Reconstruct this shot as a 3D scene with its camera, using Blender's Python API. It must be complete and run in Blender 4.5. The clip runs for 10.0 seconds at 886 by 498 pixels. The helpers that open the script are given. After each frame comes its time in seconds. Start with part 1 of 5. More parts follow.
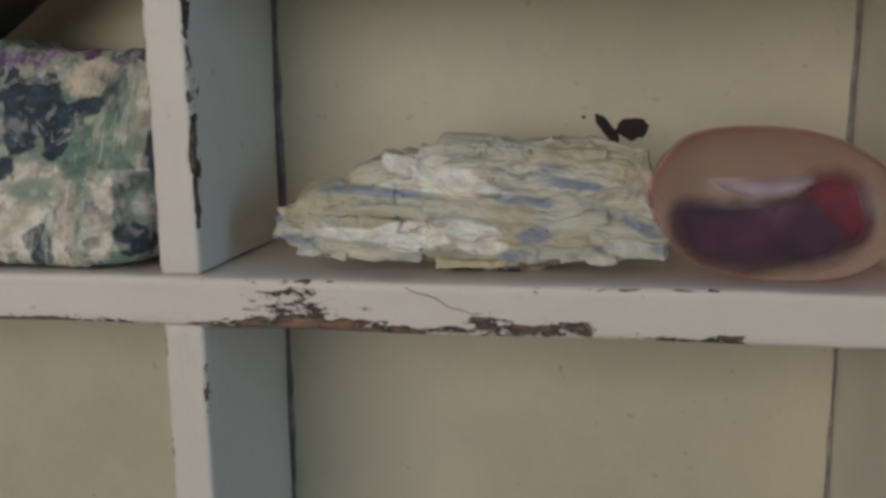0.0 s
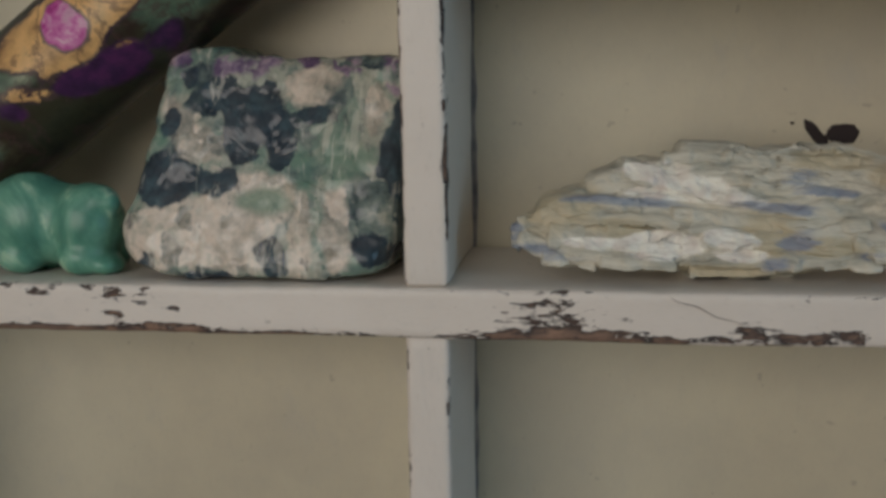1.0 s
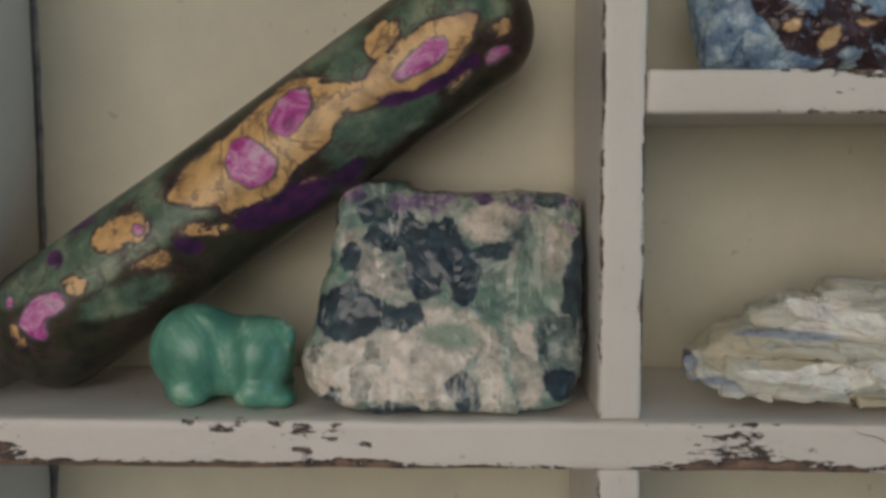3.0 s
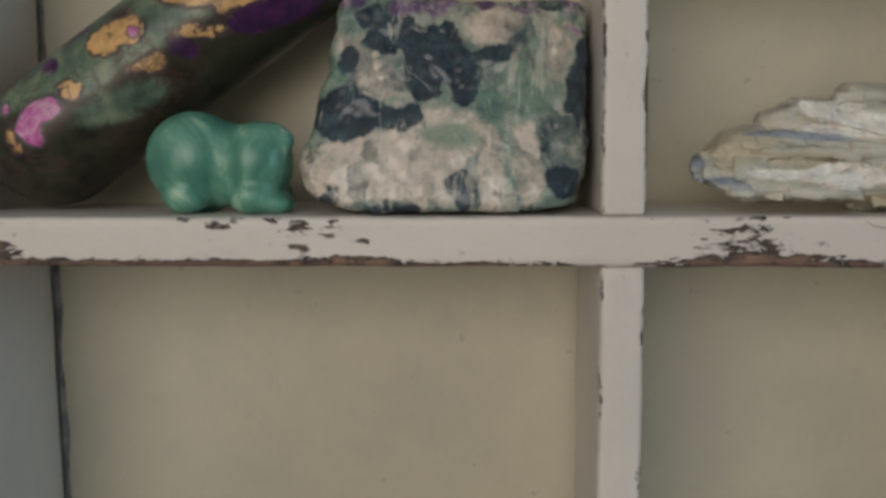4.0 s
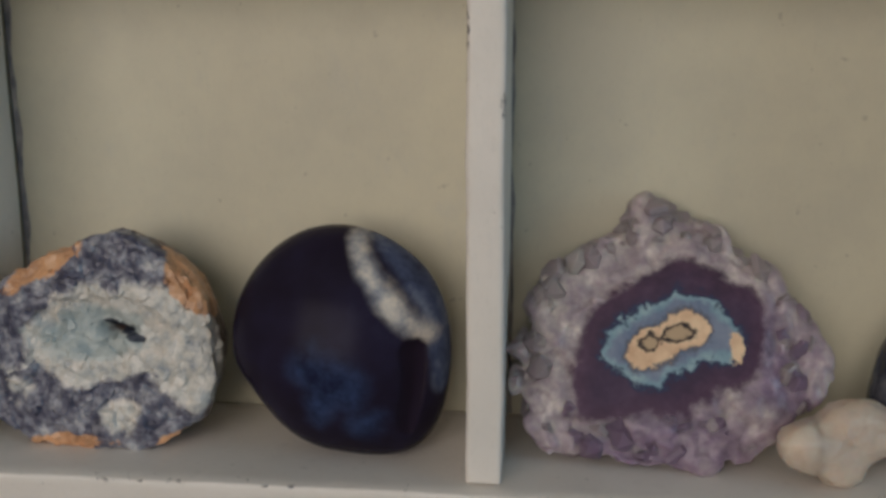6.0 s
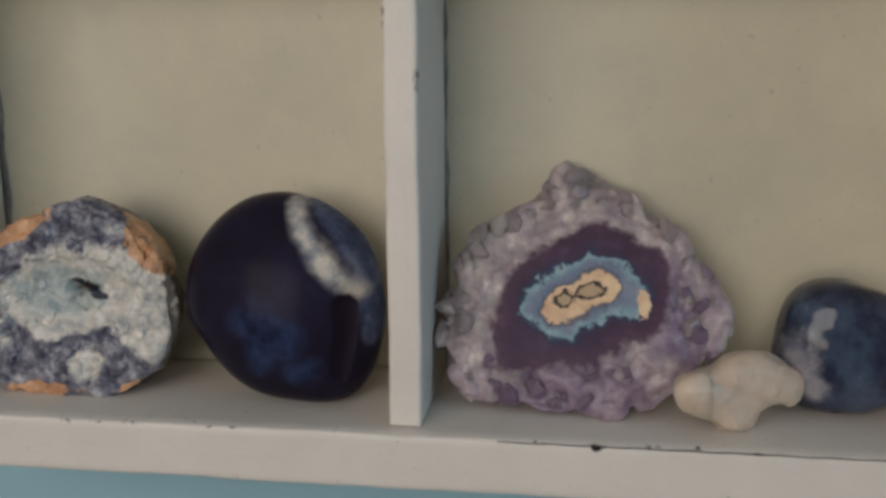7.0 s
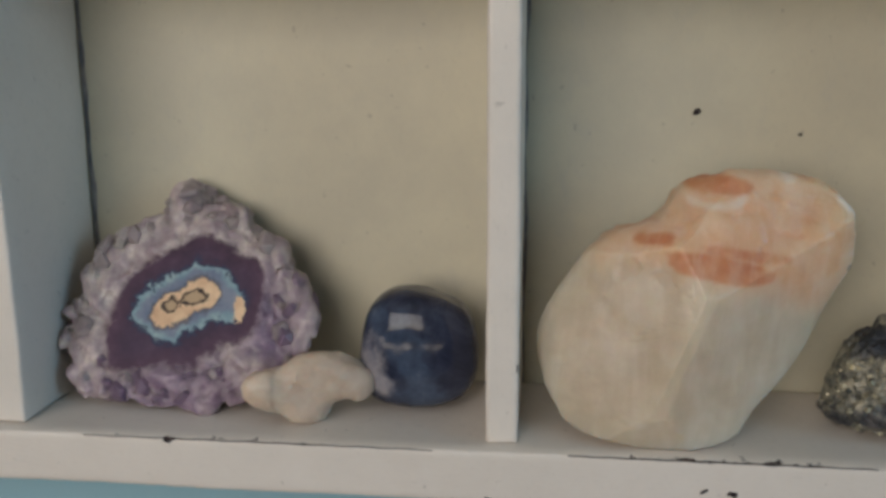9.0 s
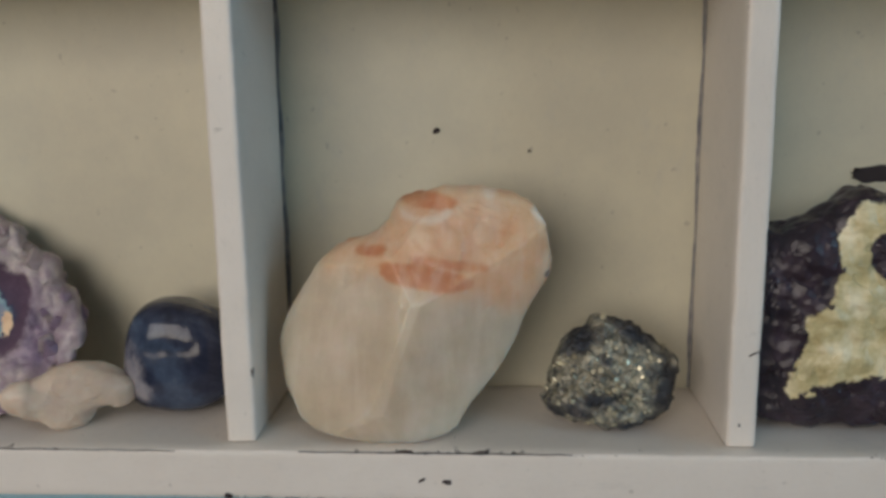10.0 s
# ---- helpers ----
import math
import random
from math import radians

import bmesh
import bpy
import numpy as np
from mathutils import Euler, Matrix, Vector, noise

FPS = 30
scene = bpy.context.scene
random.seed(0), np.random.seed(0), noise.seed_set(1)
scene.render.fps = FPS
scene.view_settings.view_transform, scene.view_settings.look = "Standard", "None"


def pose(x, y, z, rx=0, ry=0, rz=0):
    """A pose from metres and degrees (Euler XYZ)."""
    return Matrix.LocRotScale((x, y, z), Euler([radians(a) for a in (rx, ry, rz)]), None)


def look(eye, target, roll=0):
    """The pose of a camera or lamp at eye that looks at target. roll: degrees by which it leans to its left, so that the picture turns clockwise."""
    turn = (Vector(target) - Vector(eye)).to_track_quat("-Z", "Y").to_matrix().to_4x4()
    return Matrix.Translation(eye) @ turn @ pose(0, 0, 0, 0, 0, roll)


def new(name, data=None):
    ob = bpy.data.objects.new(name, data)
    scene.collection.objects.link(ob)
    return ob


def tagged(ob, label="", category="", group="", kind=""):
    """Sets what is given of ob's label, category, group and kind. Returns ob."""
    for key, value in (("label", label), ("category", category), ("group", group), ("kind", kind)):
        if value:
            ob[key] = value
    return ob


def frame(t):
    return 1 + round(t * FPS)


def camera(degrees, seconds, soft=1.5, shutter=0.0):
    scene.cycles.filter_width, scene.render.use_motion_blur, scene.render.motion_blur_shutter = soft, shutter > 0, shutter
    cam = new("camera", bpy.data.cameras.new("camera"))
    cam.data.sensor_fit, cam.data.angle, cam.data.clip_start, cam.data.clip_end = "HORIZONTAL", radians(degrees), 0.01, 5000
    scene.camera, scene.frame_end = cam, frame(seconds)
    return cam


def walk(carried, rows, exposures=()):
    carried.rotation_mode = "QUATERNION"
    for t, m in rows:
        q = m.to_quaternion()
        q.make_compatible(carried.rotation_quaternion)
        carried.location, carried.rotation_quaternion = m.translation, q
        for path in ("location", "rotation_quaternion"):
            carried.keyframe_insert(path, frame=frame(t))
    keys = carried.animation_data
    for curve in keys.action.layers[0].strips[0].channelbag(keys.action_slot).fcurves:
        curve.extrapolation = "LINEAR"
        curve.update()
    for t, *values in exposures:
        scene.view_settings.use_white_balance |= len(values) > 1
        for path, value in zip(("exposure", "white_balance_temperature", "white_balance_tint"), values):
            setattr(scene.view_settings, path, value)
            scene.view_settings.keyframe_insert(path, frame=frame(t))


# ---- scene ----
cam = camera(53.7, 10.0, soft=3.4)
METRES, EYE, TILT, LEAN, TURN = 0.6, 1.3, 0.0, 0.0, 9.7
ROWS = [
    (0.0, 0.0, 0.0, 0.0, -0.1, -9.88, 0.59),
    (0.5, -0.0573, 0.0078, -0.0069, 0.46, -9.51, 0.46),
    (1.0, -0.1188, 0.0085, 0.0029, -1.61, -9.61, 0.88),
    (1.5, -0.1828, 0.0122, 0.0228, -5.72, -8.25, -0.39),
    (2.0, -0.2263, 0.0126, 0.0474, -8.3, -6.05, -0.6),
    (2.2, -0.2384, 0.0133, 0.0573, -9.13, -5.41, -0.48),
    (3.3, -0.2526, 0.0066, 0.0162, -7.82, -5.27, 0.39),
    (3.5, -0.2514, 0.006, -0.0025, -7.6, -5.42, 0.63),
    (4.0, -0.2413, 0.0078, -0.0474, -6.76, -6.48, 0.31),
    (4.5, -0.2186, -0.0002, -0.0706, -6.19, -9.32, 0.45),
    (5.0, -0.1846, -0.0205, -0.1067, -5.04, -10.07, 0.16),
    (5.5, -0.1695, -0.0403, -0.1505, -3.98, -10.4, -0.1),
    (5.7, -0.1689, -0.0446, -0.1699, -3.74, -10.47, 0.11),
    (6.8, -0.1218, -0.0894, -0.1982, -2.17, -10.87, 0.03),
    (7.0, -0.1061, -0.1015, -0.1949, -1.5, -11.18, 0.51),
    (7.5, -0.0661, -0.1194, -0.1911, -0.7, -11.27, 0.58),
    (8.0, -0.0042, -0.1321, -0.1845, -0.65, -11.41, 0.67),
    (8.5, 0.0707, -0.1475, -0.1794, -1.61, -11.46, 0.49),
    (9.0, 0.1332, -0.1633, -0.1751, -3.05, -11.59, 0.3),
    (9.5, 0.2001, -0.1885, -0.1682, -4.48, -11.74, 0.63),
    (10.0, 0.266, -0.2168, -0.1603, -6.52, -11.58, 0.74),
]
STOPS = [(0.0, -0.47), (1.5, -0.58), (2.0, -0.55), (3.5, -0.45), (4.5, -0.37), (5.5, -0.30), (7.5, -0.15), (10.0, -0.06)]
walk(cam, [(t, pose(0, 0, EYE, TILT, LEAN, TURN) @ pose(METRES * x, METRES * y, METRES * z, 90 + pitch, roll, yaw)) for t, x, y, z, yaw, pitch, roll in ROWS], STOPS)

# ---- light: sky outside, daylight through two window openings behind and left of the camera ----
world = bpy.data.worlds.new("sky")
scene.world = world
world.use_nodes = True
sky = world.node_tree.nodes.new("ShaderNodeTexSky")
sky.sky_type, sky.sun_disc, sky.sun_elevation, sky.sun_rotation = "NISHITA", False, radians(40), radians(200)
world.node_tree.links.new(sky.outputs[0], world.node_tree.nodes["Background"].inputs[0])
world.node_tree.nodes["Background"].inputs[1].default_value = 0.1

ROOM = (-1.8, 1.7, -1.5, 0.2855, 0.0, 2.5)
WEST_SIDE = (-1.40, 0.10, 1.00, 2.20)        # opening in the south wall: x0, x1, z0, z1
EAST_SIDE = (-1.00, -0.25, 1.05, 2.05)        # opening in the east wall: y0, y1, z0, z1


def daylight(width, height, power, tint, at, target):
    lamp = bpy.data.lights.new("window_daylight", "AREA")
    lamp.shape, lamp.size, lamp.size_y, lamp.energy, lamp.color = "RECTANGLE", width, height, power, tint
    new("window_daylight", lamp).matrix_world = look(at, target)


daylight(1.50, 1.20, 19.0, (1.0, 0.875, 0.765), (-0.65, ROOM[2] - 0.06, 1.60), (-0.25, 0.3, 1.05))
daylight(0.75, 1.00, 7.6, (0.42, 0.74, 1.0), (ROOM[1] + 0.06, -0.62, 1.55), (0.1, 0.1, 1.15))


# ---- node helpers ----
def lin(c):
    c = c / 255
    return c / 12.92 if c < 0.04045 else ((c + 0.055) / 1.055) ** 2.4


def col(r, g, b, k=1.8):
    return (min(0.9, lin(r) * k), min(0.9, lin(g) * k), min(0.9, lin(b) * k), 1)


class Mat:
    def __init__(self, name):
        self.mat = bpy.data.materials.new(name)
        self.mat.use_nodes = True
        self.nt = self.mat.node_tree
        self.bsdf = self.nt.nodes["Principled BSDF"]
        self.co = self.nt.nodes.new("ShaderNodeTexCoord").outputs["Object"]

    def put(self, socket, value):
        if isinstance(value, bpy.types.NodeSocket):
            self.nt.links.new(value, socket)
        elif value is not None:
            socket.default_value = value

    def scaled(self, sx, sy, sz, turn=(0, 0, 0)):
        n = self.nt.nodes.new("ShaderNodeMapping")
        self.put(n.inputs[0], self.co)
        n.inputs["Rotation"].default_value = [radians(a) for a in turn]
        n.inputs["Scale"].default_value = (sx, sy, sz)
        return n.outputs[0]

    def noise(self, scale, detail=5, rough=0.6, vec=None, dist=0.0):
        n = self.nt.nodes.new("ShaderNodeTexNoise")
        self.put(n.inputs["Vector"], vec or self.co)
        n.inputs["Scale"].default_value, n.inputs["Detail"].default_value = scale, detail
        n.inputs["Roughness"].default_value, n.inputs["Distortion"].default_value = rough, dist
        return n.outputs[0]

    def cells(self, scale, feature="F1", vec=None, colour=False):
        n = self.nt.nodes.new("ShaderNodeTexVoronoi")
        n.feature = feature
        self.put(n.inputs["Vector"], vec or self.co)
        n.inputs["Scale"].default_value = scale
        return n.outputs["Color" if colour else "Distance"]

    def ramp(self, fac, stops):
        n = self.nt.nodes.new("ShaderNodeValToRGB")
        self.put(n.inputs[0], fac)
        e = n.color_ramp.elements
        while len(e) < len(stops):
            e.new(0.5)
        for el, (p, c) in zip(e, stops):
            el.position, el.color = p, c
        return n.outputs[0]

    def mix(self, fac, a, b, blend="MIX"):
        n = self.nt.nodes.new("ShaderNodeMix")
        n.data_type, n.blend_type = "RGBA", blend
        self.put(n.inputs[0], fac), self.put(n.inputs[6], a), self.put(n.inputs[7], b)
        return n.outputs[2]

    def math(self, op, a, b=None):
        n = self.nt.nodes.new("ShaderNodeMath")
        n.operation = op
        self.put(n.inputs[0], a), self.put(n.inputs[1], b)
        return n.outputs[0]

    def field(self, name):
        n = self.nt.nodes.new("ShaderNodeAttribute")
        n.attribute_name = name
        return n.outputs["Fac"]

    def chance(self):
        return self.nt.nodes.new("ShaderNodeObjectInfo").outputs["Random"]

    def step(self, value, soft=0.1, at=0.0):
        n = self.nt.nodes.new("ShaderNodeMapRange")
        n.interpolation_type = "SMOOTHSTEP"
        self.put(n.inputs[0], value)
        n.inputs[1].default_value, n.inputs[2].default_value = at - soft, at + soft
        return n.outputs[0]

    def shards(self, scale, vec=None):
        """A random value for each of many angular splinters."""
        bent = self.nt.nodes.new("ShaderNodeVectorMath")
        bent.operation = "MULTIPLY_ADD"
        wave = self.nt.nodes.new("ShaderNodeTexNoise")
        wave.inputs["Scale"].default_value, wave.inputs["Detail"].default_value = scale * 1.3, 5
        self.put(wave.inputs["Vector"], vec or self.co)
        self.put(bent.inputs[0], wave.outputs["Color"])
        bent.inputs[1].default_value = (0.9 / scale,) * 3
        self.put(bent.inputs[2], vec or self.co)
        return self.math("MULTIPLY", self.cells(scale, "F1", bent.outputs[0], True), 1.0)

    def wobbled(self, name, amount, scale, soft, detail=5, vec=None, shard=0, at=0.0):
        """A mask that follows the field, with an uneven border."""
        w = self.math("MULTIPLY", self.math("SUBTRACT", self.noise(scale, detail, 0.65, vec), 0.5), 3.6 * amount)
        if shard:
            w = self.math("ADD", w, self.math("MULTIPLY", self.math("SUBTRACT", self.shards(shard, vec), 0.5), 1.5 * amount))
        return self.step(self.math("ADD", self.field(name), w), soft, at)

    def bump(self, height, strength, distance):
        n = self.nt.nodes.new("ShaderNodeBump")
        n.inputs["Strength"].default_value, n.inputs["Distance"].default_value = strength, distance
        self.put(n.inputs["Height"], height)
        self.nt.links.new(n.outputs[0], self.bsdf.inputs["Normal"])

    def done(self, colour, rough=0.5, **more):
        self.put(self.bsdf.inputs["Base Color"], colour)
        self.put(self.bsdf.inputs["Roughness"], rough)
        for key, value in more.items():
            self.put(self.bsdf.inputs[key.replace("_", " ")], value)
        return self.mat


# ---- materials of the shelf and the room ----
def painted(name, tone, grey, stretch, chip=0.61, dirt=0.16):
    """Old brushed paint; where the field 'wear' is high it has flaked off the wood."""
    m = Mat(name)
    flaky = m.noise(230, 8, 0.7, m.scaled(*stretch))
    level = m.math("ADD", m.field("wear"), m.math("MULTIPLY", m.math("SUBTRACT", flaky, 0.5), 3.1))
    bare = m.step(level, 0.035, chip)
    blotch = m.noise(18, 7, 0.68)
    paint = m.mix(m.step(blotch, 0.2, 0.5), tone, grey)
    stain = m.step(m.noise(34, 8, 0.72, m.scaled(*stretch)), 0.09, 0.64)
    paint = m.mix(m.math("MULTIPLY", stain, 0.22), paint, (0.42, 0.43, 0.42, 1))
    fine = m.noise(420, 4, 0.7, m.scaled(*stretch))
    paint = m.mix(m.math("MULTIPLY", m.step(fine, 0.16, 0.68), dirt), paint, col(95, 88, 78))
    speck = m.step(m.noise(210, 2, 0.5), 0.03, 0.75)
    paint = m.mix(m.math("MULTIPLY", speck, 0.3), paint, col(85, 80, 74))
    wood = m.ramp(m.noise(120, 5, 0.6, m.scaled(*stretch)), [(0.3, col(34, 31, 33)), (0.52, col(54, 47, 45)), (0.7, col(84, 68, 58))])
    raw = m.ramp(m.noise(150, 5, 0.6, m.scaled(*stretch)), [(0.3, col(80, 66, 58)), (0.5, col(104, 84, 72)), (0.7, col(124, 100, 84))])
    wood = m.mix(m.step(level, 0.25, chip + 0.42), wood, raw)
    height = m.math("ADD", m.math("MULTIPLY", bare, -1.0), m.math("MULTIPLY", m.noise(160, 5, 0.6, m.scaled(*stretch)), 0.35))
    m.bump(height, 0.55, 0.0006)
    return m.done(m.mix(bare, paint, wood), m.mix(bare, (0.48,) * 3 + (1,), (0.8,) * 3 + (1,)))


WHITE_ALONG = painted("white_paint_along", (0.78, 0.725, 0.66, 1), (0.73, 0.675, 0.61, 1), (1, 1, 3.2))
WHITE_UP = painted("white_paint_upright", (0.78, 0.725, 0.66, 1), (0.72, 0.675, 0.615, 1), (2.6, 1, 0.8))
CREAM = painted("cream_paint", (0.605, 0.568, 0.43, 1), (0.53, 0.50, 0.39, 1), (1.6, 1, 0.7), chip=1.1, dirt=0.12)


def plain(name, colour, rough, scale=8.0, vary=0.85):
    m = Mat(name)
    c2 = tuple(c * vary for c in colour[:3]) + (1,)
    m.bump(m.noise(scale * 25, 4), 0.15, 0.001)
    return m.done(m.mix(m.noise(scale, 5), colour, c2), rough)


BLUE_WALL = plain("light_blue_wall_paint", (0.34, 0.56, 0.64, 1), 0.7)
ROOM_WALL = plain("slate_blue_wall_paint", (0.30, 0.35, 0.42, 1), 0.7)
FLOOR = plain("wooden_floor", (0.16, 0.11, 0.075, 1), 0.5)
CEILING = plain("white_ceiling_paint", (0.78, 0.78, 0.76, 1), 0.8)
DARK_CHIP = plain("bare_dark_wood", col(34, 27, 29), 0.75, 300, 0.6)


# ---- mesh helpers ----
def mesh_of(name, verts, faces, material, smooth=True, fields=None):
    me = bpy.data.meshes.new(name)
    me.from_pydata([tuple(v) for v in verts], [], faces)
    me.materials.append(material)
    if smooth:
        me.polygons.foreach_set("use_smooth", [True] * len(me.polygons))
    for key, values in (fields or {}).items():
        me.attributes.new(key, "FLOAT", "POINT").data.foreach_set("value", np.asarray(values, dtype=np.float32))
    me.update()
    return me


def part(name, me, parent, label="", m=None):
    ob = new(name, me)
    ob.parent = parent
    if m is not None:
        ob.matrix_basis = m
    if label:
        tagged(ob, label)
    return ob


def thing(name, label, category, at=(0, 0, 0), me=None, group="", kind=""):
    ob = new(name, me)
    ob.location = at
    return tagged(ob, label, category, group, kind)


def span(a, b, step, r):
    n = max(1, round((b - a - 2 * r) / step))
    return [a] + [a + r + (b - a - 2 * r) * i / n for i in range(n + 1)] + [b]


def rounded_box(x0, x1, y0, y1, z0, z1, r, steps):
    """A box with rounded edges, its faces cut into a grid."""
    ax = [span(x0, x1, steps[0], r), span(y0, y1, steps[1], r), span(z0, z1, steps[2], r)]
    n = [len(a) - 1 for a in ax]
    ids, verts, faces = {}, [], []

    def vid(i, j, k):
        if (i, j, k) not in ids:
            ids[i, j, k] = len(verts)
            verts.append((ax[0][i], ax[1][j], ax[2][k]))
        return ids[i, j, k]

    for d in range(3):
        u, v = [(1, 2), (2, 0), (0, 1)][d]
        for end in (0, n[d]):
            for a in range(n[u]):
                for b in range(n[v]):
                    quad = []
                    for da, db in ((0, 0), (1, 0), (1, 1), (0, 1)):
                        q = [0, 0, 0]
                        q[d], q[u], q[v] = end, a + da, b + db
                        quad.append(vid(*q))
                    faces.append(quad if end else quad[::-1])
    p = np.array(verts)
    lo, hi = np.array([x0 + r, y0 + r, z0 + r]), np.array([x1 - r, y1 - r, z1 - r])
    inner = np.clip(p, lo, hi)
    d = p - inner
    ln = np.linalg.norm(d, axis=1, keepdims=True)
    return inner + d / np.maximum(ln, 1e-9) * np.where(ln > 0, r, 0), faces


def wavy(p, amount, scale, seed):
    off = Vector((seed * 7.3, seed * 3.1, seed * 1.7))
    return p + np.array([noise.noise_vector(Vector(v) * scale + off) for v in p]) * amount


def patches(p, rows, face):
    """The sum of soft patches (x, z, width, height, strength) on the front of a board."""
    w = np.zeros(len(p))
    front = np.exp(-((p[:, 1] - face) / 0.004) ** 2)
    for cx, cz, rx, rz, s in rows:
        w += s * np.exp(-((p[:, 0] - cx) / rx) ** 2 - ((p[:, 2] - cz) / rz) ** 2)
    return np.clip(w, 0, 1.2) * front


def board(name, box, material, parent, wear=(), r=0.0011, steps=(0.0022, 0.008, 0.0022), seed=1, label=""):
    p, faces = rounded_box(*box, r, steps)
    w = patches(p, wear, box[2])
    p = wavy(wavy(p, 0.0004, 28, seed), 0.00022, 160, seed + 5)
    return part(name, mesh_of(name, p, faces, material, True, {"wear": w}), parent, label)


def box_mesh(name, boxes, material):
    bm = bmesh.new()
    for x0, x1, y0, y1, z0, z1 in boxes:
        g = bmesh.ops.create_cube(bm, size=1.0)
        bmesh.ops.transform(bm, matrix=Matrix.Translation(((x0 + x1) / 2, (y0 + y1) / 2, (z0 + z1) / 2)) @ Matrix.Diagonal((x1 - x0, y1 - y0, z1 - z0, 1)), verts=g["verts"])
    me = bpy.data.meshes.new(name)
    bm.to_mesh(me)
    bm.free()
    me.materials.append(material)
    return me


# ---- room ----
X0, X1, Y0, Y1, Z0, Z1 = ROOM
tagged(new("wall_north", box_mesh("wall_north", [(X0, X1, Y1, Y1 + 0.1, Z0, Z1)], BLUE_WALL)), "light blue painted wall behind the shelf", "wall", kind="structure")
tagged(new("wall_west", box_mesh("wall_west", [(X0 - 0.1, X0, Y0 - 0.1, Y1 + 0.1, Z0, Z1)], ROOM_WALL)), "plain slate blue painted wall", "wall", kind="structure")
sx0, sx1, sz0, sz1 = WEST_SIDE
tagged(new("wall_south", box_mesh("wall_south", [(X0, sx0, Y0 - 0.1, Y0, Z0, Z1), (sx1, X1, Y0 - 0.1, Y0, Z0, Z1), (sx0, sx1, Y0 - 0.1, Y0, Z0, sz0), (sx0, sx1, Y0 - 0.1, Y0, sz1, Z1)], ROOM_WALL)), "plain slate blue wall with a window opening", "wall", kind="structure")
ey0, ey1, ez0, ez1 = EAST_SIDE
tagged(new("wall_east", box_mesh("wall_east", [(X1, X1 + 0.1, Y0 - 0.1, ey0, Z0, Z1), (X1, X1 + 0.1, ey1, Y1 + 0.1, Z0, Z1), (X1, X1 + 0.1, ey0, ey1, Z0, ez0), (X1, X1 + 0.1, ey0, ey1, ez1, Z1)], ROOM_WALL)), "plain slate blue wall with a window opening", "wall", kind="structure")
tagged(new("floor", box_mesh("floor", [(X0, X1, Y0, Y1, -0.1, Z0)], FLOOR)), "plain brown wooden floor of the room", "floor", kind="structure")
tagged(new("ceiling", box_mesh("ceiling", [(X0 - 0.1, X1 + 0.1, Y0 - 0.1, Y1 + 0.1, Z1, Z1 + 0.1)], CEILING)), "plain white painted ceiling", "ceiling", kind="structure")

# ---- the shelf ----
FRONT, BACK = 0.213, 0.279
MID = (1.2405, 1.2537)
SUB = (1.3365, 1.348)
BASE = (1.042, 1.062)
BASE_FRONT, MID_FRONT = 0.2065, 0.2115
TOP = (1.462, 1.476)
LEFT, RIGHT = -0.296, 0.458
shelf = thing("display_shelf", "old white painted compartment shelf with flaking edges on a wall", "shelf", (0, 0, 0))
board("back_panel", (LEFT - 0.012, RIGHT + 0.012, BACK, BACK + 0.006, BASE[0] + 0.004, TOP[1]), CREAM, shelf, steps=(0.02, 0.003, 0.02), r=0.0005, seed=2, label="cream painted back panel with small stains")
DIV = [(-0.1135, -0.102), (0.0755, 0.087), (0.267, 0.278)]
BY = BACK - 0.0008
SEAM = BACK - 0.0028
MID_WEAR = [
    (-0.279, 1.2520, 0.006, 0.0013, 0.75), (-0.277, 1.2450, 0.008, 0.0030, 1.0), (-0.217, 1.2512, 0.0035, 0.0020, 0.8),
    (-0.190, 1.2505, 0.010, 0.0014, 0.62), (-0.196, 1.2455, 0.006, 0.0011, 0.62), (-0.182, 1.2428, 0.013, 0.0012, 0.95),
    (-0.215, 1.2408, 0.065, 0.0013, 1.0), (-0.150, 1.2406, 0.03, 0.0010, 0.9), (-0.077, 1.2502, 0.013, 0.0019, 0.72),
    (-0.073, 1.2460, 0.014, 0.0022, 0.66), (-0.078, 1.2420, 0.020, 0.0024, 1.0), (-0.045, 1.2416, 0.022, 0.0013, 0.85),
    (-0.027, 1.2450, 0.0045, 0.0024, 0.9), (-0.012, 1.2425, 0.012, 0.0022, 0.95), (-0.001, 1.2430, 0.0035, 0.0020, 0.75),
    (0.024, 1.2410, 0.016, 0.0010, 0.85), (0.033, 1.2425, 0.0035, 0.0016, 0.75), (-0.076, 1.2532, 0.014, 0.0006, 0.75),
    (0.010, 1.2532, 0.035, 0.0005, 0.6), (-0.245, 1.2406, 0.03, 0.0016, 1.2), (-0.205, 1.2405, 0.03, 0.0015, 1.2), (-0.070, 1.2408, 0.020, 0.0016, 1.2), (-0.282, 1.2412, 0.008, 0.0022, 1.2),
]
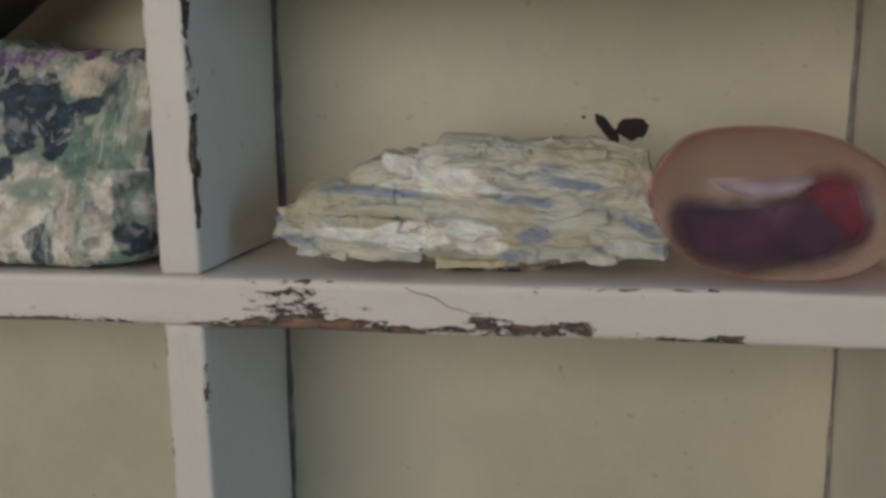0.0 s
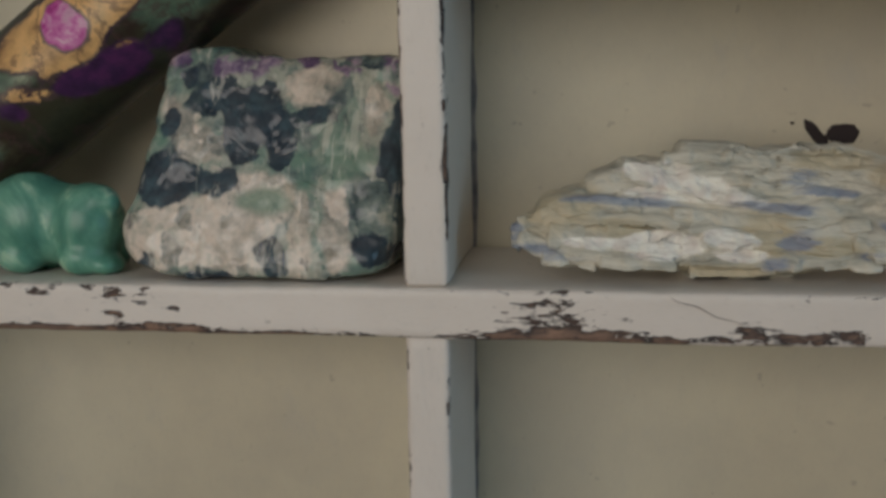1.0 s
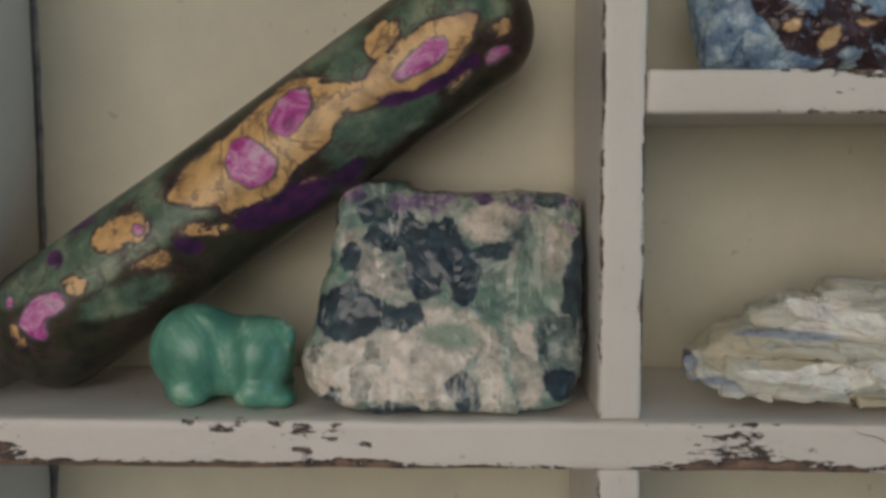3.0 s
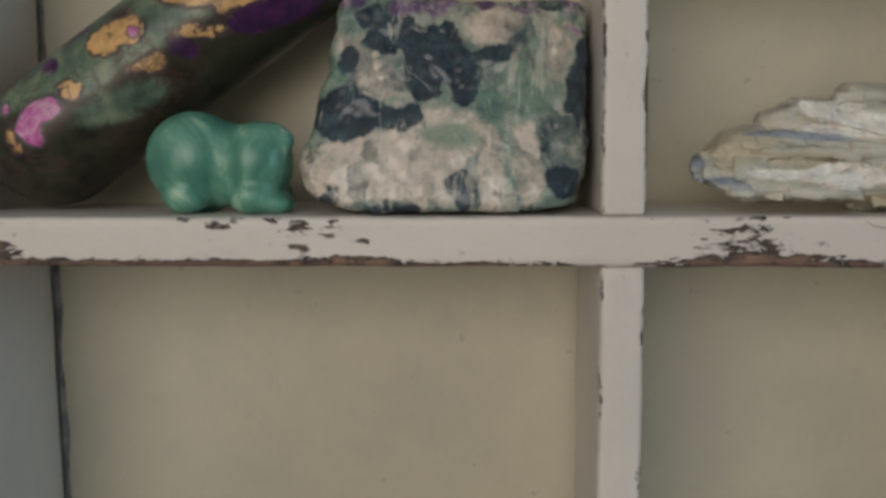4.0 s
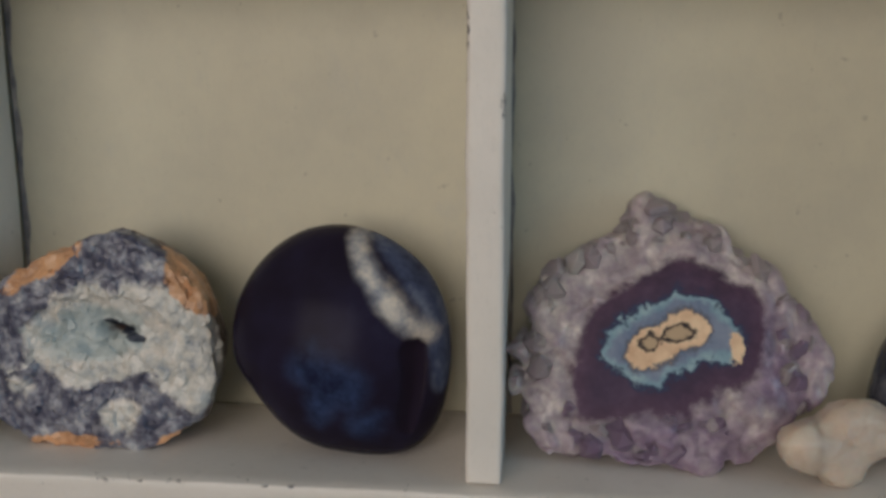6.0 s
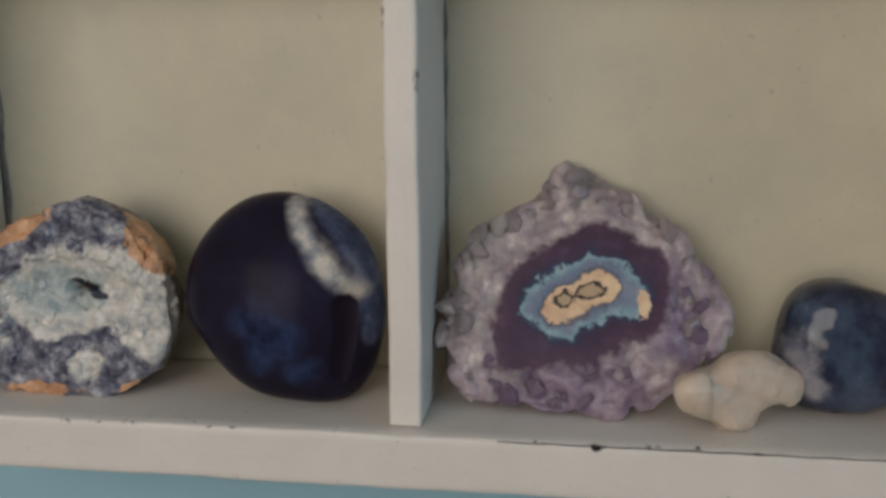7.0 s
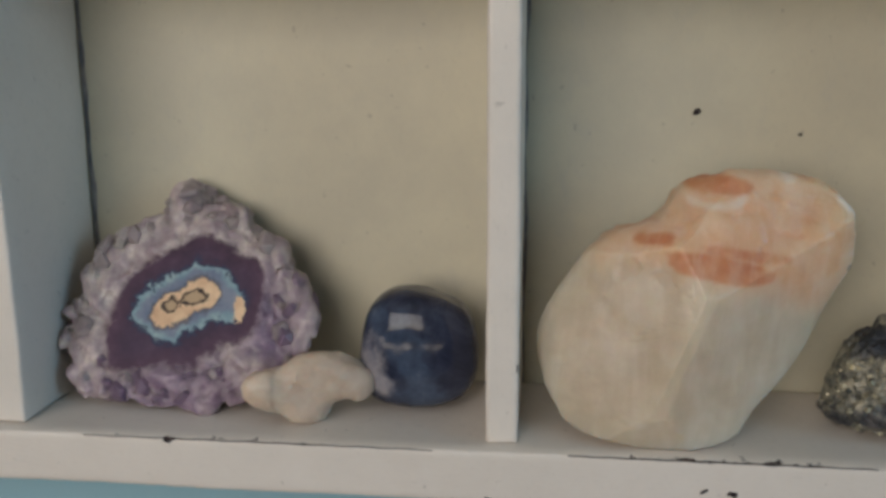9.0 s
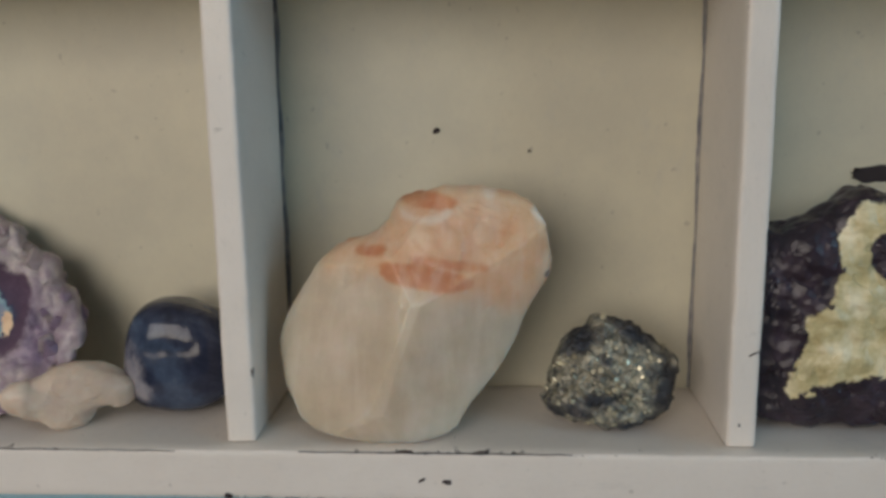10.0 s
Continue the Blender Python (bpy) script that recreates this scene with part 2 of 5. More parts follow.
# short flecks along the grain
MID_WEAR += [(x, z, 0.0026, 0.0009, 0.78) for x, z in ((-0.225, 1.2534), (-0.212, 1.2531), (-0.201, 1.2530), (-0.194, 1.2528), (-0.185, 1.2524), (-0.195, 1.2505), (-0.186, 1.2481), (-0.193, 1.2452), (-0.176, 1.2472), (-0.193, 1.2420), (-0.172, 1.2417))]
board("shelf_board", (LEFT, RIGHT, MID_FRONT, BY, *MID), WHITE_ALONG, shelf, MID_WEAR, seed=3, label="white shelf board, paint flaked along its front edge", steps=(0.0018, 0.006, 0.0013))
SUB_WEAR = [(-0.060, 1.3475, 0.02, 0.0007, 0.7), (-0.045, 1.3470, 0.006, 0.0014, 0.6), (-0.015, 1.3475, 0.03, 0.0008, 0.75), (-0.05, 1.3370, 0.04, 0.0007, 0.6), (-0.02, 1.3370, 0.02, 0.001, 0.7), (-0.05, 1.342, 0.006, 0.0008, 0.5)]
board("shelf_board", (DIV[0][1], DIV[1][0], FRONT, BY, *SUB), WHITE_ALONG, shelf, SUB_WEAR, seed=4)
BASE_WEAR = [(0.160, 1.0617, 0.05, 0.0005, 0.68), (-0.02, 1.0617, 0.06, 0.0005, 0.6), (-0.042, 1.0612, 0.002, 0.0008, 0.8), (-0.2, 1.0617, 0.05, 0.0005, 0.55), (0.1, 1.0425, 0.05, 0.0007, 0.7), (0.33, 1.0617, 0.03, 0.0006, 0.65)]
board("shelf_board", (LEFT, RIGHT, BASE_FRONT, BY, *BASE), WHITE_ALONG, shelf, BASE_WEAR, seed=5, steps=(0.0025, 0.006, 0.002), label="thick white bottom board with clean paint")
board("shelf_board", (LEFT, RIGHT, FRONT, BY, *TOP), WHITE_ALONG, shelf, (), seed=6, steps=(0.006, 0.008, 0.004))
for k, (a, b) in enumerate(DIV):
    up = []
    if k == 0:
        up = [(b, 1.283, 0.0013, 0.008, 0.95), (b, 1.300, 0.0010, 0.02, 0.75), (b, 1.335, 0.0010, 0.02, 0.7), (a, 1.30, 0.0008, 0.05, 0.72), (a, 1.355, 0.0011, 0.02, 0.7), (b, 1.268, 0.0011, 0.006, 0.7)]
    else:
        up = [(a, 1.32, 0.0009, 0.05, 0.7), (b, 1.32, 0.0009, 0.05, 0.7)]
    low = [(b, 1.183, 0.0012, 0.007, 0.85), (b, 1.225, 0.0009, 0.012, 0.65), (a, 1.235, 0.0012, 0.004, 0.7), (a, 1.20, 0.0007, 0.03, 0.5)] if k == 0 else [(b, 1.09, 0.0010, 0.006, 0.5)]
    board("divider", (a, b, FRONT + 0.0003, SEAM, MID[1] + 0.0003, TOP[0]), WHITE_UP, shelf, up, seed=10 + k, steps=(0.0014, 0.006, 0.003))
    board("divider", (a, b, FRONT + 0.0003, SEAM, BASE[1] + 0.0004, MID[0]), WHITE_UP, shelf, low, seed=20 + k, steps=(0.0014, 0.006, 0.003))
board("side_panel", (LEFT - 0.012, LEFT, FRONT, SEAM, BASE[0], TOP[1]), WHITE_UP, shelf, (), seed=31, steps=(0.004, 0.006, 0.006))
board("side_panel", (RIGHT, RIGHT + 0.012, FRONT, BY, BASE[0], TOP[1]), WHITE_UP, shelf, (), seed=32, steps=(0.004, 0.006, 0.006))


def blotch(x, z, rx, rz, y=BACK, seed=0, turn=0.0, ragged=0.35):
    """A place where the paint is gone: a thin ragged fleck."""
    n, verts, faces = 40, [], []
    for side in (0, 1):
        for i in range(n):
            a = 2 * math.pi * i / n
            k = 1 + ragged * noise.fractal(Vector((math.cos(a) * 1.3 + seed, math.sin(a) * 1.3, seed * 0.7)), 1, 2, 4)
            u, v = rx * k * math.cos(a), rz * k * math.sin(a)
            verts.append((x + u * math.cos(turn) - v * math.sin(turn), y - 0.0005 if side else y + 0.0004, z + u * math.sin(turn) + v * math.cos(turn)))
    faces = [list(range(n, 2 * n))] + [[i, (i + 1) % n, n + (i + 1) % n, n + i] for i in range(n)]
    return part("paint_chip", mesh_of("paint_chip", verts, faces, DARK_CHIP, False), shelf, "small dark spot of missing paint")


blotch(0.0118, 1.2893, 0.0046, 0.0034, seed=1)
blotch(0.0045, 1.2898, 0.0050, 0.0017, seed=2, turn=-0.85)
blotch(-0.0028, 1.2933, 0.0007, 0.0005, seed=3)
blotch(0.3405, 1.1580, 0.009, 0.0036, seed=4)
blotch(0.3450, 1.1480, 0.007, 0.0016, seed=5, turn=0.1)
blotch(0.155, 1.178, 0.0015, 0.0011, seed=6, turn=0.6)
blotch(0.195, 1.169, 0.0008, 0.0006, seed=7)
blotch(0.162, 1.0500, 0.0016, 0.0009, y=BASE_FRONT, seed=8, ragged=0.5)
blotch(0.152, 1.0507, 0.0014, 0.0004, y=BASE_FRONT, seed=9, turn=0.5)
blotch(0.077, 1.0432, 0.0018, 0.0011, y=BASE_FRONT, seed=10)
blotch(-0.042, 1.0607, 0.0014, 0.0006, y=BASE_FRONT, seed=11)
blotch(0.2715, 1.0715, 0.0005, 0.0005, y=FRONT + 0.0003, seed=12)

blotch(0.3335, 1.1600, 0.0012, 0.0008, seed=14)


def hairline(points, width, y):
    """A crack or a hair: a thin dark ridge along a few points."""
    verts, faces = [], []
    for i, (x, z) in enumerate(points):
        w = width * (0.35 + 0.65 * math.sin(math.pi * (i + 0.5) / len(points)))
        verts += [(x, y + 0.0003, z + w), (x, y - 0.0005, z), (x, y + 0.0003, z - w)]
    for i in range(len(points) - 1):
        a = 3 * i
        faces += [[a, a + 1, a + 4, a + 3], [a + 1, a + 2, a + 5, a + 4]]
    return part("crack", mesh_of("crack", verts, faces, DARK_CHIP, False), shelf, "thin dark crack in the paint")


hairline([(-0.046 + 0.0019 * i, 1.2527 - 0.00075 * i - 0.0004 * math.sin(i * 1.3)) for i in range(11)], 0.00022, MID_FRONT)
hairline([(0.2735 + 0.0005 * i, 1.0985 + 0.0018 * math.sin(i * 0.17)) for i in range(9)], 0.0003, FRONT)
hairline([(0.105 + 0.004 * i, 1.0617 + 0.00012 * math.sin(i * 2.1)) for i in range(27)], 0.00022, BASE_FRONT)
hairline([(-0.075 + 0.004 * i, 1.0616 + 0.00012 * math.sin(i * 1.7)) for i in range(34)], 0.00018, BASE_FRONT)


def joint(x, side, z0, z1, width, seed):
    """The grimy open joint where the back panel meets an upright: a narrow uneven strip, coloured dark for the gap's
    shade too.
    """
    n, verts, faces = 70, [], []
    for i in range(n + 1):
        z = z0 + (z1 - z0) * i / n
        w = width * max(0.15, 0.75 + 1.1 * noise.fractal(Vector((seed, 0, z * 40)), 1, 2, 4))
        verts += [(x - side * 0.0008, BACK - 0.0006, z), (x + side * w, BACK - 0.0004, z), (x + side * w, BACK + 0.0005, z)]
    for i in range(n):
        a = 3 * i
        faces += [[a, a + 1, a + 4, a + 3], [a + 1, a + 2, a + 5, a + 4]]
    return part("joint", mesh_of("joint", verts, faces, JOINT, False), shelf, "narrow dark joint strip coloured for gap shade and grime")


# one dark colour for both the grime and the shade in the gap
JOINT = Mat("joint_shade_and_grime")
JOINT = JOINT.done(JOINT.ramp(JOINT.noise(120, 5), [(0.35, col(76, 77, 84)), (0.65, col(126, 122, 118))]), 0.8)
for k, (a, b) in enumerate(DIV):
    for z0, z1 in ((MID[1], TOP[0]), (BASE[1], MID[0])):
        joint(b, 1, z0, z1, 0.0010, 3.3 + k + z0)
        if k >= 1:
            joint(a, -1, z0, z1, 0.0009, 8.1 + k + z0)
joint(LEFT, 1, BASE[1], MID[0], 0.0014, 1.7)
joint(LEFT, 1, MID[1], TOP[0], 0.0012, 2.9)


# ---- stone helpers ----
def smooth_outline(pts, rounds):
    p = np.array(pts, float)
    for _ in range(rounds):
        q = np.roll(p, -1, axis=0)
        p = np.stack([0.75 * p + 0.25 * q, 0.25 * p + 0.75 * q], 1).reshape(-1, 2)
    return p


def pillow(outline, front, back, power=3.0, rounds=2, nt=180, nr=44, lean=0.0):
    """A closed stone from its outline (x, z), bulging to the front and to the back; lean slopes it backwards."""
    o = smooth_outline(outline, rounds) * 0.001
    o = np.vstack([o, o[:1]])
    run = np.concatenate([[0], np.cumsum(np.linalg.norm(np.diff(o, axis=0), axis=1))])
    s = np.linspace(0, run[-1], nt, endpoint=False)
    ring = np.stack([np.interp(s, run, o[:, 0]), np.interp(s, run, o[:, 1])], 1)
    c = ring.mean(axis=0)
    verts = [(c[0], -front, c[1])]
    rho = np.sin(np.linspace(0, math.pi / 2, nr + 1))[1:]
    layers = [(r, -front * max(0, 1 - r ** power) ** (1 / power)) for r in rho] + [(r, back * max(0, 1 - r ** power) ** (1 / power)) for r in rho[-2::-1]]
    for r, y in layers:
        for x, z in c + (ring - c) * r:
            verts.append((x, y, z))
    verts.append((c[0], back, c[1]))
    area = np.sum(ring[:, 0] * np.roll(ring[:, 1], -1) - np.roll(ring[:, 0], -1) * ring[:, 1])
    faces, last = [], len(verts) - 1
    for i in range(nt):
        j = (i + 1) % nt
        faces.append([0, 1 + i, 1 + j])
        for k in range(len(layers) - 1):
            a, b = 1 + k * nt, 1 + (k + 1) * nt
            faces.append([a + i, b + i, b + j, a + j])
        a = 1 + (len(layers) - 1) * nt
        faces.append([a + i, last, a + j])
    if area < 0:
        faces = [f[::-1] for f in faces]
    p = np.array(verts)
    p[:, 1] += lean * p[:, 2]
    return p, faces


def normals(p, faces):
    n = np.zeros_like(p)
    for f in faces:
        a, b, c = p[f[0]], p[f[1]], p[f[-1]]
        w = np.cross(b - a, c - a)
        for i in f:
            n[i] += w
    return n / np.maximum(np.linalg.norm(n, axis=1, keepdims=True), 1e-12)


def facet(v, scale, seed):
    """Height of broken crystal faces: each cell is a small tilted plane."""
    q = Vector(v) * scale + Vector((seed, seed * 2.1, seed * 0.3))
    _, pts = noise.voronoi(q)
    best = -9.0
    for c in pts[:3]:
        d, t = q - c, noise.cell_vector(c * 37.1)
        best = max(best, 0.5 * noise.cell(c * 91.7) + 0.8 * (d.x * (t[0] - 0.5) + d.y * (t[1] - 0.5) + d.z * (t[2] - 0.5)) - 0.75 * max(abs(d.x + 0.4 * d.z), abs(d.y - 0.3 * d.x), abs(d.z + 0.3 * d.y)))
    return best + 0.1


def rough(p, faces, *layers, keep=None):
    """Push the surface out by layers (kind, amount, scale, seed); keep(p) scales it per point."""
    n = normals(p, faces)
    h = np.zeros(len(p))
    for kind, amount, scale, seed in layers:
        if kind == "facet":
            h += amount * np.array([facet(v, scale, seed) for v in p])
        elif kind == "ridge":
            h += amount * np.array([noise.ridged_multi_fractal(Vector(v) * scale + Vector((seed,) * 3), 1.0, 2.1, 4, 1, 2) - 1 for v in p])
        else:
            h += amount * np.array([noise.fractal(Vector(v) * scale + Vector((seed,) * 3), 1.0, 2.0, 4) for v in p])
    if keep is not None:
        h *= keep(p)
    return p + n * h[:, None]


def spots(p, rows, hexed=False):
    """A field that is 1 at the middle of each spot (x, z, rx, rz, turn in degrees; mm), 0 at its border and below 0 outside."""
    f = np.full(len(p), -1.5)
    for cx, cz, rx, rz, turn in rows:
        a = radians(turn)
        x, z = p[:, 0] * 1000 - cx, p[:, 2] * 1000 - cz
        u, v = x * math.cos(a) + z * math.sin(a), -x * math.sin(a) + z * math.cos(a)
        u, v = u / rx, v / rz
        six = np.max([np.abs(u * math.cos(k) + v * math.sin(k)) for k in (0.3, 0.3 + math.pi / 3, 0.3 + 2 * math.pi / 3)], axis=0)
        f = np.maximum(f, 1 - (six if hexed else np.sqrt(u * u + v * v)))
    return np.clip(f, -1.5, 1)


def inside(p, outline, depth, rounds=2):
    """A field that grows from 0 at the outline (x, z; mm) to 1 at that depth within it, and falls below 0 outside."""
    o = smooth_outline(outline, rounds)
    q = p[:, [0, 2]] * 1000
    far, odd = np.full(len(q), 1e9), np.zeros(len(q), bool)
    for a, c in zip(o, np.roll(o, -1, axis=0)):
        d = c - a
        t = np.clip(((q - a) @ d) / max(d @ d, 1e-9), 0, 1)
        far = np.minimum(far, np.linalg.norm(q - a - t[:, None] * d, axis=1))
        cross = (a[1] > q[:, 1]) != (c[1] > q[:, 1])
        odd ^= cross & (q[:, 0] < a[0] + (q[:, 1] - a[1]) * d[0] / (d[1] if abs(d[1]) > 1e-9 else 1e-9))
    return np.clip(np.where(odd, far, -far) / depth, -1.5, 1)


def zones(p, outlines, depth=4.0, rounds=1):
    """The strongest of several inside() fields."""
    return np.max([inside(p, o, depth, rounds) for o in outlines], axis=0)


def split(ob, p, faces, material, smooth, fields, rules, rest="body", rest_label=""):
    """The stone's zones as parts: rules of (name, label, mask over the points); what is left is the body."""
    bins = [[] for _ in range(len(rules) + 1)]
    for f in faces:
        for k, (_, _, mask) in enumerate(rules):
            if sum(mask[i] for i in f) * 2 > len(f):
                bins[k].append(f)
                break
        else:
            bins[-1].append(f)
    for (name, label, _), fs in zip(rules + [(rest, rest_label, None)], bins):
        if not fs:
            continue
        used = sorted({i for f in fs for i in f})
        at = {v: k for k, v in enumerate(used)}
        part(name, mesh_of(name, p[used], [[at[i] for i in f] for f in fs], material, smooth, {key: np.asarray(v)[used] for key, v in fields.items()}), ob, label)


def prism(name, sides, radius, length, tip, material, squash=1.0):
    """A crystal point along z."""
    v, f = [], []
    for z, r in ((0, 1), (length, 1)):
        for i in range(sides):
            a = 2 * math.pi * i / sides
            v.append((radius * r * math.cos(a), radius * r * squash * math.sin(a), z))
    v.append((radius * 0.15, 0, length + tip))
    for i in range(sides):
        j = (i + 1) % sides
        f += [[i, j, sides + j, sides + i], [sides + i, sides + j, 2 * sides]]
    f.append(list(range(sides))[::-1])
    return mesh_of(name, v, f, material, False)


def aimed(at, direction, spin, scale=1.0):
    q = Vector(direction).normalized().to_track_quat("Z", "Y").to_matrix().to_4x4()
    return Matrix.Translation(at) @ q @ Matrix.Rotation(spin, 4, "Z") @ Matrix.Scale(scale, 4)


rng = random.Random(7)

# ---- upper left compartment: polished wand, green carved bear, fluorite block ----
def make_wand():
    r, length, turn = 0.0203, 0.155, 35.0
    nt, rows = 96, []
    for i in range(13):
        a = math.pi / 2 * (1 - i / 12)
        rows.append((-r * math.sin(a), r * math.cos(a)))
    for i in range(1, 60):
        rows.append((length * i / 60, r))
    for i in range(13):
        a = math.pi / 2 * i / 12
        rows.append((length + r * 0.95 * math.sin(a), r * math.cos(a)))
    verts = [(rows[0][0], 0, 0)]
    for s, q in rows[1:-1]:
        q *= 1 - 0.03 * math.sin(s / length * 3.0)
        verts += [(s, -q * math.cos(2 * math.pi * i / nt), q * math.sin(2 * math.pi * i / nt)) for i in range(nt)]
    verts.append((rows[-1][0], 0, 0))
    faces, last, k = [], len(verts) - 1, len(rows) - 2
    for i in range(nt):
        j = (i + 1) % nt
        faces += [[0, 1 + i, 1 + j], [1 + (k - 1) * nt + j, 1 + (k - 1) * nt + i, last]]
        faces += [[1 + a * nt + i, 1 + (a + 1) * nt + i, 1 + (a + 1) * nt + j, 1 + a * nt + j] for a in range(k - 1)]
    p = wavy(np.array(verts), 0.0006, 25, 3)
    ruby = [[(75, 7), (80, 11), (85, 10), (88, 4), (89, -2), (84, -6), (77, -4), (74, 2)], [(92, 10), (97, 13), (104, 13), (108, 10), (105, 4), (99, 2), (94, 1), (91, 6)], [(41, 7), (44, 8), (47, 5), (46, 3), (43, 3)],
            [(3, 6), (9, 8), (15, 5), (16, 0), (12, -2), (7, 0), (6, -4), (3, -6), (0, -3), (-1, 3)], [(-2, 13), (2, 12), (2, 8), (-2, 8)], [(127, -1), (134, 1), (142, 2), (147, 0), (147, -3), (144, -6), (138, -6), (129, -4)], [(152, -11), (157, -10), (161, -13), (160, -15), (155, -15), (151, -14)]]
    violet = [[(69, -7), (78, -8), (86, -9), (97, -13), (93, -19), (81, -17), (71, -14), (66, -9)], [(50, -3), (56, -5), (56, -10), (50, -9)], [(13, 17), (19, 15), (20, 10), (15, 11)], [(23, 21), (35, 17), (32, 15), (24, 17)], [(97, -13), (106, -13), (109, -15), (102, -18), (96, -16)], [(122, -3), (134, -9), (150, -8), (151, -12), (135, -12), (120, -7)]]
    gold = [[(55, 9), (63, 12), (73, 12), (84, 13), (94, 15), (105, 15), (113, 8), (114, 1), (106, -5), (96, -6), (88, -7), (82, -9), (74, -7), (66, -6), (67, -2), (58, 4)], [(31, 12), (37, 14), (43, 12), (48, 9), (47, 2), (38, 5), (31, 6)], [(53, -1), (63, -5), (68, -8), (67, -12), (55, -4)], [(36, -2), (44, -3), (47, -4), (46, -7), (40, -5)], [(17, 6), (23, 4), (23, 1), (18, 0), (16, 3)],
            [(-4, 4), (0, 6), (-2, 0), (-1, -5), (-5, 0)], [(110, 11), (114, 7), (121, 1), (126, 3), (136, 6), (145, 5), (158, 0), (154, -5), (146, -8), (138, -9), (128, -7), (120, -4), (112, -2)], [(127, 10), (132, 14), (139, 11), (136, 7), (131, 5), (127, 7)], [(157, -5), (163, -6), (163, -9), (158, -8)], [(90, -9), (97, -12), (92, -16), (88, -13)], [(140, -10), (148, -10), (146, -12), (138, -12)]]
    green = [[(47, 17), (57, 16), (54, 7), (64, -1), (64, -3), (54, -1), (45, -2), (37, -1), (38, 4), (48, 4), (48, 9)], [(17, 12), (27, 12), (36, 5), (35, 0), (25, 3), (18, 6)], [(134, 9), (142, 16), (158, 16), (165, 8), (167, -1), (161, -6), (157, -2), (151, 3), (144, 5), (137, 7)], [(114, 12), (122, 15), (126, 10), (128, 5), (121, 2), (116, 2)], [(100, -5), (113, -3), (127, -7), (135, -11), (136, -15), (126, -16), (111, -13), (99, -11)], [(38, 19), (60, 19), (60, 15), (40, 14)], [(-8, 13), (8, 18), (28, 19), (40, 17), (37, 0), (22, -3), (14, 8), (0, 9)], [(12, -3), (40, -6), (44, -12), (16, -9)], [(108, 17), (130, 18), (128, 12), (112, 13)]]
    fields = {"ruby": zones(p, ruby, 3.5, 0), "violet": zones(p, violet, 3.5), "gold": zones(p, gold, 4.0), "green": zones(p, green, 5.0)}
    m = Mat("ruby_in_zoisite")
    base = m.ramp(m.noise(55, 6, 0.62), [(0.3, col(22, 22, 21)), (0.46, col(46, 46, 34)), (0.58, col(40, 32, 27)), (0.72, col(70, 66, 46))])
    leaf = m.ramp(m.noise(90, 6, 0.65), [(0.3, col(38, 50, 43)), (0.5, col(70, 86, 72)), (0.72, col(118, 122, 100))])
    amber = m.ramp(m.noise(120, 6, 0.6), [(0.27, col(96, 72, 48)), (0.40, col(142, 112, 74)), (0.56, col(172, 138, 92)), (0.68, col(160, 132, 92)), (0.78, col(118, 108, 82))])
    wine = m.ramp(m.noise(110, 6, 0.65), [(0.3, col(30, 22, 36)), (0.48, col(52, 30, 60)), (0.62, col(72, 35, 72)), (0.75, col(50, 34, 54))])
    pink = m.ramp(m.noise(120, 8, 0.75, None, 0.6), [(0.34, col(84, 30, 72)), (0.44, col(136, 48, 108)), (0.52, col(152, 84, 130)), (0.6, col(158, 124, 142)), (0.7, col(128, 66, 110))])
    c = m.mix(m.wobbled("green", 0.45, 60, 0.35, 9, None, 110, -0.15), base, leaf)
    c = m.mix(m.wobbled("gold", 0.36, 95, 0.12, 9, None, 150, -0.25), c, m.ramp(m.noise(100, 6), [(0.35, col(38, 28, 40)), (0.55, col(66, 56, 52)), (0.7, col(96, 92, 76))]))
    c = m.mix(m.wobbled("gold", 0.36, 95, 0.10, 9, None, 150), c, amber)
    vein = m.math("SUBTRACT", 1.0, m.step(m.math("ABSOLUTE", m.math("SUBTRACT", m.noise(48, 7, 0.6, None, 0.5), 0.5)), 0.012, 0.014))
    c = m.mix(m.math("MULTIPLY", vein, 0.6), c, col(62, 46, 44))
    c = m.mix(m.wobbled("violet", 0.32, 90, 0.25, 9, None, 160), c, wine)
    halo = m.wobbled("ruby", 0.14, 130, 0.12, 7, None, 260)
    heart = m.step(m.math("ADD", m.field("ruby"), m.math("MULTIPLY", m.math("SUBTRACT", m.noise(150, 8, 0.72), 0.5), 1.0)), 0.10, 0.22)
    c = m.mix(m.math("MULTIPLY", halo, 0.85), c, m.ramp(m.noise(120, 5), [(0.35, col(40, 34, 42)), (0.65, col(86, 82, 84))]))
    c = m.mix(heart, c, pink)
    m.bump(m.noise(500, 3), 0.05, 0.0002)
    mat = m.done(c, 0.3, Specular_IOR_Level=0.35)
    ob = thing("stone_wand", "polished stone wand, dark green, gold and pink, leaning in the compartment", "crystal wand")
    split(ob, p, faces, mat, True, fields, [("ruby_crystal", "mottled pink ruby patch", (inside(p, row, 3.5, 0) > 0) & (p[:, 1] < 0)) for row in ruby])
    ob.matrix_basis = Matrix.Translation((-0.2760, 0.2450, 1.2752)) @ Matrix.Rotation(radians(-turn), 4, "Y")


